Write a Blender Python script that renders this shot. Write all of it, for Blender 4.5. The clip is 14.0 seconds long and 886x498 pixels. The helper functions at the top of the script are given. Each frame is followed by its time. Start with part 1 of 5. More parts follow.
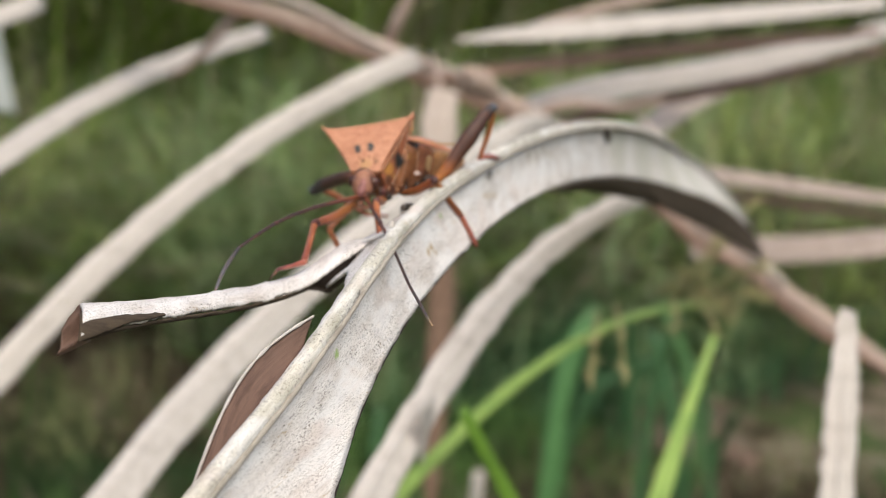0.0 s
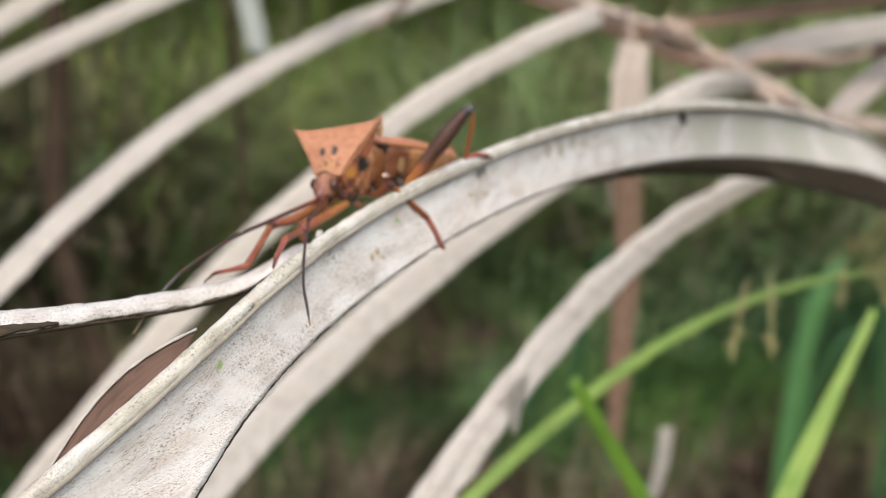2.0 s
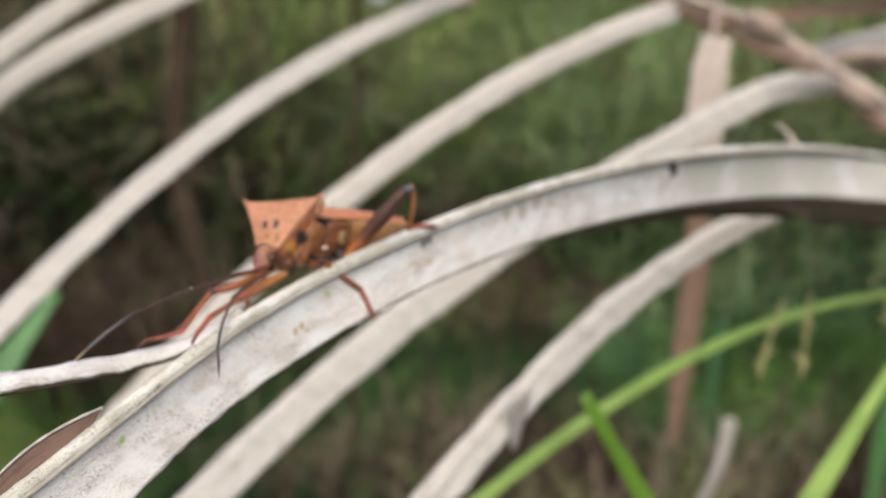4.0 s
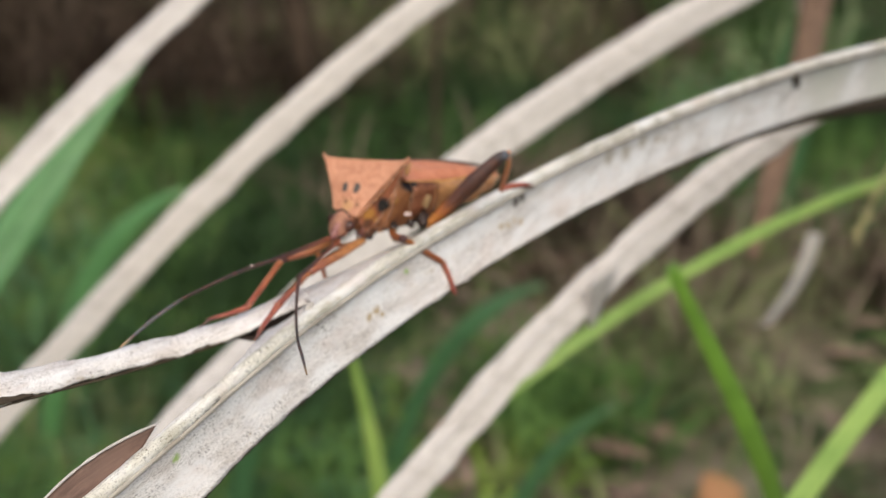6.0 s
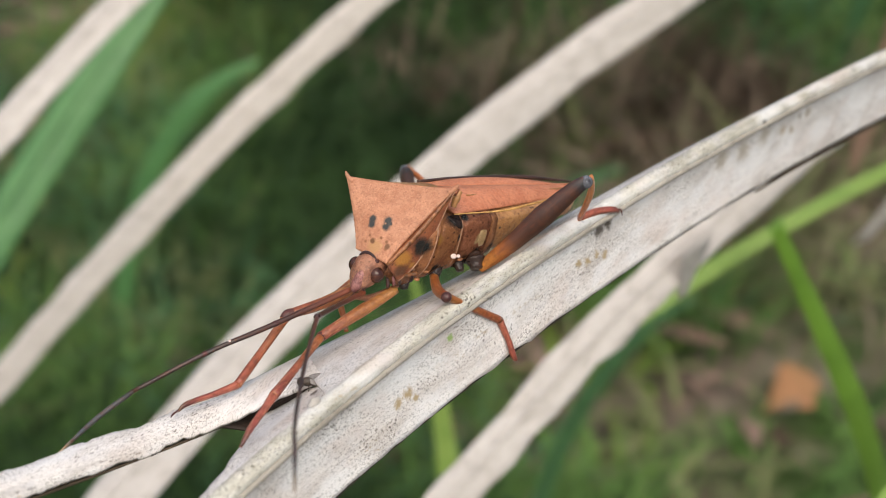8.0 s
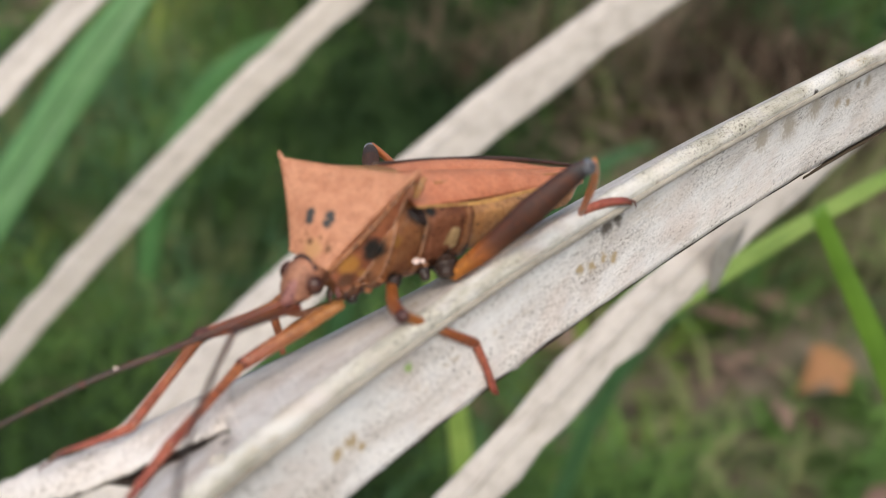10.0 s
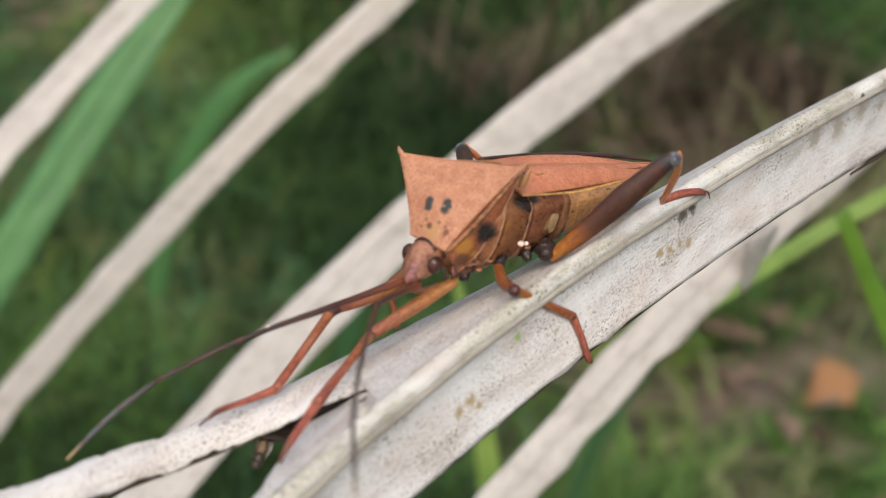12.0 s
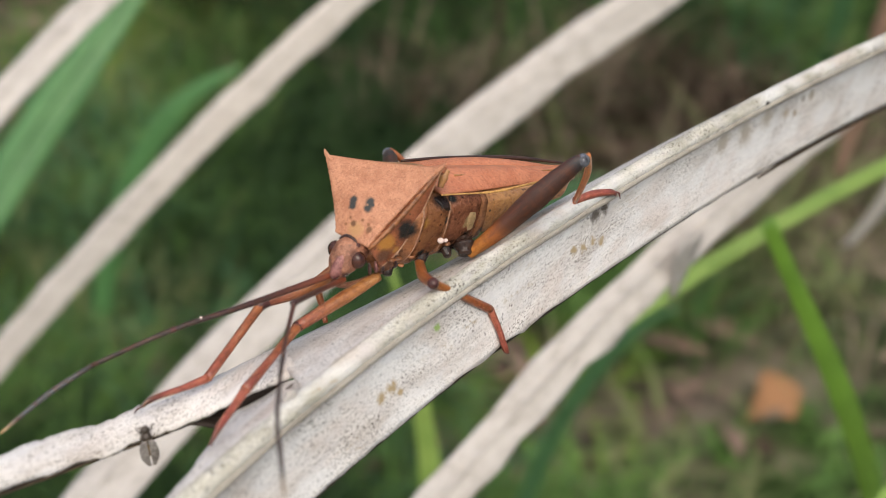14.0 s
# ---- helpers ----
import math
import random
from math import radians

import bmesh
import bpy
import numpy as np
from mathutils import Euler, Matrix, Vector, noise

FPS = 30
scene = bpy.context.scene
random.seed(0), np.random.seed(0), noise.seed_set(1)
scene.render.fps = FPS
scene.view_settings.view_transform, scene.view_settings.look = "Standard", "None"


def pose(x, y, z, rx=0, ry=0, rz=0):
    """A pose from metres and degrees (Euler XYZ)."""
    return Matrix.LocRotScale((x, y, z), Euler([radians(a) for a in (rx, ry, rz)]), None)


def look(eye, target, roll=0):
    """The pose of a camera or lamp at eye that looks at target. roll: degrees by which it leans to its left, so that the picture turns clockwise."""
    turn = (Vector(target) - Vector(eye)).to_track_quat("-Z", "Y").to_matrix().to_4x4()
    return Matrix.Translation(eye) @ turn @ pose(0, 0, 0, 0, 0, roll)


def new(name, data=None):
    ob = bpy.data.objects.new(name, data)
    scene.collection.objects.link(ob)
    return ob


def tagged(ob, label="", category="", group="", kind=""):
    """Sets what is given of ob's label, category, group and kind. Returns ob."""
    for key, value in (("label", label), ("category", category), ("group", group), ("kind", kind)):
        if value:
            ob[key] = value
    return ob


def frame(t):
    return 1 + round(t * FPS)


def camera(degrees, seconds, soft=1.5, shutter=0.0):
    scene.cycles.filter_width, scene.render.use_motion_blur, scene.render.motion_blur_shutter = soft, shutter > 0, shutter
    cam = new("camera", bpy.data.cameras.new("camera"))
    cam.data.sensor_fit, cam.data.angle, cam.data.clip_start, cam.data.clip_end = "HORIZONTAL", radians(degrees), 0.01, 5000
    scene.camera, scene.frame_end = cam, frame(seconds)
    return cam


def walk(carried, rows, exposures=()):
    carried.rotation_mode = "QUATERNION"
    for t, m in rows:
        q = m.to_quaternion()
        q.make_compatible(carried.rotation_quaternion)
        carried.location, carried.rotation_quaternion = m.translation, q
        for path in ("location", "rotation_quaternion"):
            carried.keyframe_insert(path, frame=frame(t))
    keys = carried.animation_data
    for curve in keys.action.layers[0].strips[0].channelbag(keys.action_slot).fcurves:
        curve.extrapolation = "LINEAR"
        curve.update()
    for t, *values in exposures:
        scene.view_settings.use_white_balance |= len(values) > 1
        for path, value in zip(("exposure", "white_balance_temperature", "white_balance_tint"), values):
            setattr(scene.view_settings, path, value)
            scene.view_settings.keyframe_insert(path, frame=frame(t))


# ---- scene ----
cam = camera(36, 14.0, soft=0.7)
cam.data.dof.use_dof = True
cam.data.dof.focus_distance = 0.099
cam.data.dof.aperture_fstop = 42.0
walk(cam, [
    (0, pose(-0.04732, -0.13559, 0.96360, 78.827, -0.337, -22.022)),
    (0.5, pose(-0.04284, -0.13771, 0.96941, 78.790, -0.328, -20.051)),
    (1, pose(-0.02926, -0.14040, 0.96745, 78.288, 0.669, -17.652)),
    (1.5, pose(-0.02084, -0.14477, 0.97109, 77.323, 0.703, -14.813)),
    (2, pose(-0.02006, -0.14439, 0.97007, 76.252, 0.595, -11.123)),
    (2.5, pose(-0.01351, -0.14419, 0.97568, 75.879, 0.020, -8.643)),
    (3, pose(-0.00412, -0.15331, 0.97957, 75.000, 0.000, -6.578)),
    (5.5, pose(-0.00119, -0.14863, 0.99984, 67.362, -4.070, -2.842)),
    (6, pose(-0.00226, -0.13266, 1.00444, 62.236, -4.475, -0.403)),
    (6.5, pose(0.00333, -0.12211, 1.00421, 59.802, -4.537, 0.624)),
    (7, pose(-0.00224, -0.11162, 1.00102, 57.972, -4.313, 1.675)),
    (7.5, pose(-0.00649, -0.10428, 0.99502, 56.840, -4.145, 2.704)),
    (8, pose(-0.00057, -0.09681, 1.00146, 56.296, -4.198, 3.211)),
    (8.5, pose(0.00043, -0.08924, 0.99765, 55.777, -4.178, 3.715)),
    (11, pose(0.00462, -0.07529, 0.98947, 55.113, -3.469, 4.804)),
    (11.5, pose(0.00038, -0.08116, 0.98877, 55.309, -3.346, 4.893)),
    (12, pose(-0.00276, -0.08697, 0.99419, 55.901, -3.583, 4.451)),
    (12.5, pose(-0.00512, -0.08644, 0.99622, 56.335, -4.065, 3.657)),
    (13, pose(0.00047, -0.08544, 0.99491, 56.477, -4.474, 2.889)),
    (13.5, pose(0.00084, -0.08822, 0.99730, 56.755, -4.621, 2.522)),
    (14, pose(-0.00078, -0.09196, 0.99603, 56.773, -4.575, 2.520)),
], exposures=[(0, 0.43, 6950, 8), (3, 0.41, 6950, 8), (6, 0.36, 6950, 8), (8.5, 0.33, 6950, 8), (11, 0.27, 6950, 8), (14, 0.30, 6950, 8)])

# ---- light: a bright overcast sky with a soft, high sun ----
world = bpy.data.worlds.new("world")
scene.world = world
world.use_nodes = True
wn = world.node_tree
sky = wn.nodes.new("ShaderNodeTexSky")
sky.sky_type = "NISHITA"
sky.sun_disc = False
sky.sun_elevation = radians(62)
sky.sun_rotation = radians(200)
sky.air_density, sky.dust_density, sky.ozone_density = 1.0, 4.0, 1.0
wn.links.new(sky.outputs[0], wn.nodes["Background"].inputs[0])
wn.nodes["Background"].inputs[1].default_value = 0.15
sun = new("sun", bpy.data.lights.new("sun", "SUN"))
sun.data.energy, sun.data.angle, sun.data.color = 1.5, radians(40), (1.0, 0.95, 0.88)
sun.matrix_world = look((0.55, -1.45, 2.85), (0, 0, 0.95))

MM = 0.001


# ---- materials ----
def nodes(name, rough=0.6, spec=0.3):
    m = bpy.data.materials.new(name)
    m.use_nodes = True
    b = m.node_tree.nodes["Principled BSDF"]
    b.inputs["Roughness"].default_value = rough
    b.inputs["Specular IOR Level"].default_value = spec
    return m, m.node_tree.nodes, m.node_tree.links, b


def noise_tex(n, l, coord, scale, detail=4.0, rough=0.6, stretch=None):
    if stretch:
        mp = n.new("ShaderNodeMapping")
        mp.inputs["Scale"].default_value = stretch
        l.new(coord, mp.inputs["Vector"])
        coord = mp.outputs[0]
    t = n.new("ShaderNodeTexNoise")
    t.inputs["Scale"].default_value = scale
    t.inputs["Detail"].default_value = detail
    t.inputs["Roughness"].default_value = rough
    l.new(coord, t.inputs["Vector"])
    return t.outputs["Fac"]


def ramp(n, l, fac, stops):
    r = n.new("ShaderNodeValToRGB")
    e = r.color_ramp.elements
    while len(e) < len(stops):
        e.new(0.5)
    for q, (p, c) in zip(e, stops):
        q.position, q.color = p, (*c, 1.0) if len(c) == 3 else c
    l.new(fac, r.inputs[0])
    return r.outputs[0]


def mix(n, l, fac, a, b, mode="MIX"):
    x = n.new("ShaderNodeMix")
    x.data_type, x.blend_type = "RGBA", mode
    for sock, v in ((x.inputs["Factor"], fac), (x.inputs[6], a), (x.inputs[7], b)):
        if isinstance(v, (int, float)):
            sock.default_value = v
        elif isinstance(v, tuple):
            sock.default_value = (*v, 1.0)
        else:
            l.new(v, sock)
    return x.outputs[2]


def bump(n, l, b, height, strength, dist):
    k = n.new("ShaderNodeBump")
    k.inputs["Strength"].default_value, k.inputs["Distance"].default_value = strength, dist
    l.new(height, k.inputs["Height"])
    l.new(k.outputs[0], b.inputs["Normal"])


def dead_leaf(name, light, dark, speck=0.55, rough=0.55, scab=False, marks=()):
    """Weathered dry blade: fibres along the length, blotches, black mould specks. UV is in millimetres along and across."""
    m, n, l, b = nodes(name, rough, 0.3)
    uv = n.new("ShaderNodeTexCoord").outputs["UV"]
    fib = noise_tex(n, l, uv, 1.0, 6, 0.7, (0.14, 5.5, 1))
    blot = noise_tex(n, l, uv, 1.0, 5, 0.65, (0.22, 0.5, 1))
    spk = noise_tex(n, l, uv, 1.0, 3, 0.75, (3.4, 4.6, 1))
    zone = noise_tex(n, l, uv, 1.0, 3, 0.6, (0.13, 0.3, 1))
    c = ramp(n, l, blot, [(0.30, dark), (0.52, light), (0.75, tuple(min(1, v * 1.1) for v in light))])
    c = mix(n, l, ramp(n, l, fib, [(0.36, (0.30, 0.30, 0.30)), (0.60, (0, 0, 0))]), c, tuple(v * 0.62 for v in dark))
    where = ramp(n, l, zone, [(0.40, (0.27, 0.27, 0.27)), (0.64, (1, 1, 1))])
    sp = ramp(n, l, spk, [(speck, (0, 0, 0)), (speck + 0.05, (1, 1, 1))])
    c = mix(n, l, mix(n, l, 1.0, sp, where, "MULTIPLY"), c, (0.075, 0.06, 0.04))
    height = fib
    if scab:
        fine = ramp(n, l, noise_tex(n, l, uv, 1.0, 2, 0.6, (6.5, 7.5, 1)), [(0.575, (0, 0, 0)), (0.61, (0.95, 0.95, 0.95))])
        c = mix(n, l, mix(n, l, 1.0, fine, where, "MULTIPLY"), c, (0.11, 0.09, 0.065))
        v = n.new("ShaderNodeTexVoronoi")
        v.inputs["Scale"].default_value = 2.3
        l.new(uv, v.inputs["Vector"])
        dots = ramp(n, l, v.outputs["Distance"], [(0.17, (1, 1, 1)), (0.29, (0, 0, 0))])
        drift = ramp(n, l, noise_tex(n, l, uv, 1.0, 3, 0.65, (0.30, 0.55, 11)), [(0.44, (0, 0, 0)), (0.60, (0.92, 0.92, 0.92))])
        c = mix(n, l, mix(n, l, 1.0, dots, drift, "MULTIPLY"), c, (0.10, 0.085, 0.07))
        oz = noise_tex(n, l, uv, 1.0, 2, 0.5, (0.17, 0.42, 1))
        oc2 = ramp(n, l, noise_tex(n, l, uv, 1.0, 4, 0.7, (1.5, 2.2, 1)), [(0.54, (0, 0, 0)), (0.60, (0.75, 0.75, 0.75))])
        oc2 = mix(n, l, 1.0, oc2, ramp(n, l, oz, [(0.60, (0, 0, 0)), (0.68, (1, 1, 1))]), "MULTIPLY")
        c = mix(n, l, oc2, c, (0.38, 0.28, 0.15))
        c = mix(n, l, ramp(n, l, noise_tex(n, l, uv, 1.0, 4, 0.6, (0.5, 0.9, 1)), [(0.50, (0, 0, 0)), (0.70, (0.5, 0.5, 0.5))]), c, (0.57, 0.55, 0.56))
    if scab:
        pale = ramp(n, l, noise_tex(n, l, uv, 1.0, 4, 0.6, (0.11, 0.28, 3)), [(0.47, (0, 0, 0)), (0.62, (0.55, 0.55, 0.55))])
        c = mix(n, l, pale, c, (0.80, 0.80, 0.80))
        rosy = ramp(n, l, noise_tex(n, l, uv, 1.0, 3, 0.6, (0.16, 0.22, 7)), [(0.52, (0, 0, 0)), (0.66, (0.4, 0.4, 0.4))])
        c = mix(n, l, rosy, c, (0.60, 0.50, 0.45))
    if marks:
        c = marked(n, l, c, marks)
    l.new(c, b.inputs["Base Color"])
    bump(n, l, b, height, 0.45, 0.0002)
    return m


def marked(n, l, base, marks, ragged=3.2):
    """Marks of another colour round given places (mm in the part's space): place, radius, colour; ragged or clean borders."""
    tc = n.new("ShaderNodeTexCoord").outputs["Object"]
    wob = n.new("ShaderNodeTexNoise")
    wob.inputs["Scale"].default_value = 2800
    wob.inputs["Detail"].default_value, wob.inputs["Roughness"].default_value = 5.0, 0.75
    l.new(tc, wob.inputs["Vector"])
    for place, radius, colour in marks:
        d = n.new("ShaderNodeVectorMath")
        d.operation = "DISTANCE"
        l.new(tc, d.inputs[0])
        d.inputs[1].default_value = tuple(v * MM for v in place)
        k = n.new("ShaderNodeMath")
        k.operation = "MULTIPLY_ADD"
        l.new(wob.outputs["Fac"], k.inputs[0])
        k.inputs[1].default_value = radius * MM * ragged
        l.new(d.outputs["Value"], k.inputs[2])
        r = n.new("ShaderNodeMapRange")
        r.inputs["From Min"].default_value = radius * MM * (0.5 + 0.5 * ragged)
        r.inputs["From Max"].default_value = radius * MM * (1.3 + 0.5 * ragged - 0.3 * (ragged < 2))
        r.inputs["To Min"].default_value, r.inputs["To Max"].default_value = 1.0, 0.0
        l.new(k.outputs[0], r.inputs["Value"])
        base = mix(n, l, r.outputs["Result"], base, colour)
    return base


def green_leaf(name, light, dark, rough=0.45):
    m, n, l, b = nodes(name, rough, 0.4)
    uv = n.new("ShaderNodeTexCoord").outputs["UV"]
    fib = noise_tex(n, l, uv, 1.0, 4, 0.6, (0.05, 2.2, 1))
    blot = noise_tex(n, l, uv, 1.0, 3, 0.6, (0.08, 0.2, 1))
    c = ramp(n, l, blot, [(0.3, dark), (0.65, light)])
    c = mix(n, l, ramp(n, l, fib, [(0.35, (0.3, 0.3, 0.3)), (0.6, (0, 0, 0))]), c, dark)
    l.new(c, b.inputs["Base Color"])
    bump(n, l, b, fib, 0.2, 0.0003)
    return m


SOOT, OCHRE, MOSS = (0.045, 0.04, 0.033), (0.40, 0.30, 0.17), (0.30, 0.42, 0.14)
GREYED = (0.50, 0.49, 0.43)
BLADE_MARKS = [((63, 58, 940), 9, GREYED), ((80, 79, 934), 12, GREYED), ((100, 103, 926), 14, GREYED), ((125, 130, 918), 17, GREYED), ((160, 165, 905), 24, GREYED),
               ((-14.4, -38.6, 939.3), 0.55, SOOT), ((-15.2, -39.7, 938.9), 0.55, SOOT), ((-16.0, -40.8, 938.6), 0.5, (0.12, 0.10, 0.09)), ((-16.9, -41.9, 938.2), 0.42, (0.2, 0.17, 0.15)),
               ((53.4, 47.4, 941.2), 0.5, SOOT), ((53.7, 47.7, 940.2), 0.55, SOOT), ((53.8, 47.7, 939.0), 0.5, SOOT), ((54.4, 47.9, 939.9), 0.4, SOOT),
               # cast shadow of the near hind toe, painted on the blade
               ((11.1, -4.4, 943.2), 0.6, (0.12, 0.10, 0.085)), ((11.9, -3.6, 943.4), 0.6, (0.09, 0.075, 0.06)),
               ((9.6, -6.9, 941.5), 0.35, OCHRE), ((10.3, -6.1, 941.3), 0.4, OCHRE), ((11.1, -5.2, 941.4), 0.32, OCHRE), ((11.8, -4.5, 941.0), 0.36, OCHRE),
               ((-2.6, -22.7, 939.8), 0.42, OCHRE), ((-3.3, -23.5, 939.5), 0.4, OCHRE), ((-2.2, -22.4, 939.2), 0.3, OCHRE),
               ((29.5, 17.9, 942.1), 0.45, (0.42, 0.34, 0.25)), ((30.6, 19.2, 941.6), 0.4, (0.36, 0.29, 0.21)), ((32.4, 21.6, 942.4), 0.5, (0.38, 0.32, 0.25)), ((31.4, 20.3, 942.6), 0.35, (0.3, 0.25, 0.2)),
               ((-18.0, -42.7, 936.5), 0.35, MOSS), ((-0.1, -18.5, 941.8), 0.3, MOSS), ((4.2, -11.0, 940.6), 0.35, (0.36, 0.38, 0.22)), ((-9.0, -24.9, 940.9), 0.35, (0.13, 0.10, 0.08)),
               ((22.5, 9.6, 943.0), 1.0, (0.42, 0.37, 0.31)), ((25.0, 12.3, 942.6), 1.0, (0.42, 0.37, 0.31)), ((27.4, 15.2, 942.9), 1.0, (0.42, 0.37, 0.31)), ((44.0, 35.5, 942.9), 1.0, (0.42, 0.37, 0.31))]
RIB_MARKS = [((37.3, 27.3, 943.9), 0.5, SOOT), ((38.2, 28.4, 943.8), 0.55, SOOT), ((39.2, 29.6, 943.7), 0.5, SOOT), ((40.3, 30.9, 943.6), 0.4, SOOT), ((19.3, 5.2, 944.7), 0.3, (0.16, 0.13, 0.10)), ((20.4, 6.4, 944.6), 0.4, (0.12, 0.10, 0.08)), ((21.5, 7.6, 944.7), 0.3, (0.16, 0.13, 0.10)),
             ((-14.9, -39.4, 939.5), 0.7, SOOT), ((-15.6, -40.2, 939.1), 0.7, SOOT), ((-16.4, -41.1, 938.8), 0.6, SOOT), ((-17.3, -42.1, 938.6), 0.5, (0.14, 0.11, 0.10)),
             ((8.6, -7.0, 944.3), 0.35, SOOT), ((0.5, -17.3, 943.4), 0.35, SOOT), ((26.5, 13.8, 944.8), 0.35, SOOT), ((14.0, -1.0, 944.6), 0.35, (0.2, 0.16, 0.12))]
M_BLADE = dead_leaf("weathered dry blade", (0.78, 0.745, 0.715), (0.55, 0.50, 0.46), 0.56, 0.55, True, BLADE_MARKS)
M_RIB = dead_leaf("weathered midrib", (0.62, 0.595, 0.515), (0.38, 0.36, 0.29), 0.58, 0.6, True, RIB_MARKS)
# blade colour darkened to the shade in the midrib's groove
M_GROOVE = dead_leaf("groove shade", (0.42, 0.385, 0.33), (0.24, 0.21, 0.17), 0.6)
M_FAR = dead_leaf("dry leaf", (0.55, 0.515, 0.475), (0.36, 0.325, 0.285), 0.70)
M_PINK = dead_leaf("tan dry leaf", (0.37, 0.305, 0.265), (0.22, 0.17, 0.145), 0.72)
M_ROSY = dead_leaf("rosy dry leaf", (0.62, 0.535, 0.475), (0.42, 0.345, 0.295), 0.72)
M_GREY = dead_leaf("blue-grey stem", (0.50, 0.54, 0.52), (0.38, 0.42, 0.41), 0.8)
M_TWIG = dead_leaf("brown twig", (0.43, 0.335, 0.28), (0.24, 0.17, 0.13), 0.7)
M_BROWN = dead_leaf("brown dry leaf", (0.24, 0.145, 0.105), (0.12, 0.07, 0.05), 0.7)
# near-black for the crack and border, and for shade in the slit and under the midrib
M_DARK = dead_leaf("near-black leaf and shade", (0.035, 0.024, 0.018), (0.018, 0.012, 0.009), 0.8)
M_ORANGE = dead_leaf("orange fallen leaf", (0.42, 0.215, 0.10), (0.28, 0.14, 0.07), 0.75)
M_GREEN = green_leaf("fresh grass", (0.28, 0.40, 0.10), (0.16, 0.27, 0.055))
M_LUSH = green_leaf("lush grass", (0.15, 0.30, 0.035), (0.09, 0.19, 0.022))
M_TEAL = green_leaf("blue-green grass", (0.10, 0.24, 0.085), (0.055, 0.15, 0.05))
# M_TEAL darkened, as for blades that stand in shade
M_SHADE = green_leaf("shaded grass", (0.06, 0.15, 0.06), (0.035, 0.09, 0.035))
M_SEED = green_leaf("seed head", (0.42, 0.42, 0.17), (0.30, 0.24, 0.12))


# ---- building blocks ----
def finish(bm, smooth=True):
    bmesh.ops.recalc_face_normals(bm, faces=bm.faces)
    for f in bm.faces:
        f.smooth = smooth
    return bm


def part(name, bm, material, parent=None, label=""):
    me = bpy.data.meshes.new(name)
    bm.to_mesh(me)
    bm.free()
    for m in material if isinstance(material, (list, tuple)) else [material]:
        me.materials.append(m)
    ob = new(name, me)
    if parent:
        ob.parent = parent
    return tagged(ob, label)


def thing(name, at, label, category, group="", kind=""):
    return tagged_at(new(name), at, label, category, group, kind)


def tagged_at(ob, at, label, category, group="", kind=""):
    ob.matrix_basis = Matrix.Translation(at)
    return tagged(ob, label, category, group, kind)


def bezier(ctrl, u):
    """A point of a chain of cubic segments (3k+1 control points, in millimetres)."""
    k = (len(ctrl) - 1) // 3
    s = min(int(u * k), k - 1)
    w = u * k - s
    a, b, c, d = (Vector(p) for p in ctrl[3 * s:3 * s + 4])
    return (1 - w) ** 3 * a + 3 * w * (1 - w) ** 2 * b + 3 * w * w * (1 - w) * c + w ** 3 * d


def shell(edge_a, edge_b, n=60, m=8, bow=0.0, thick=0.25, ragged=0.0, seed=0, taper=None, roll=0.0):
    """A blade between two edge curves (functions of u), bowed across, with thickness and uneven edges. UV in millimetres."""
    bm = bmesh.new()
    uvl = bm.loops.layers.uv.new("UVMap")
    top, bot, where = [], [], {}
    run, prev = 0.0, None
    a, b, c = edge_a(0), edge_b(0), edge_a(0.02)
    facing = 1 if (c - a).cross(b - a).z >= 0 else -1
    for i in range(n + 1):
        u = i / n
        a, b = edge_a(u), edge_b(u)
        if taper:
            mid = (a + b) / 2
            a, b = mid + (a - mid) * taper(u), mid + (b - mid) * taper(u)
        mid = (a + b) / 2
        if prev is not None:
            run += (mid - prev).length
        prev = mid
        du = 1e-3
        tang = ((edge_a(min(1, u + du)) + edge_b(min(1, u + du))) - (edge_a(max(0, u - du)) + edge_b(max(0, u - du)))).normalized()
        across = b - a
        wid = across.length
        nor = tang.cross(across).normalized() * facing
        ra, rb = [], []
        for j in range(m + 1):
            v = j / m
            q = v
            if ragged and j in (0, m):
                k = noise.noise(Vector((run * 0.35, seed * 7.1 + j, 0))) + 0.6 * noise.noise(Vector((run * 1.7, seed * 3.3 + j, 4)))
                q = v + ragged * k / max(wid, 0.3)
            p = a + across * q + nor * (bow * wid * math.sin(math.pi * v) + roll * wid * 0.12 * noise.noise(Vector((run * 0.06, v * 1.5, seed))))
            va, vb = bm.verts.new(p * MM), bm.verts.new((p - nor * thick) * MM)
            where[va] = where[vb] = (run, v * wid)
            ra.append(va)
            rb.append(vb)
        top.append(ra)
        bot.append(rb)
    faces = []
    for i in range(n):
        for j in range(m):
            faces.append((top[i][j], top[i + 1][j], top[i + 1][j + 1], top[i][j + 1]))
            faces.append((bot[i][j], bot[i][j + 1], bot[i + 1][j + 1], bot[i + 1][j]))
        for j in (0, m):
            faces.append((top[i][j], bot[i][j], bot[i + 1][j], top[i + 1][j]))
    for i in (0, n):
        for j in range(m):
            faces.append((top[i][j], top[i][j + 1], bot[i][j + 1], bot[i][j]))
    for f in faces:
        fc = bm.faces.new(f)
        for lp in fc.loops:
            lp[uvl].uv = where[lp.vert]
    return finish(bm)


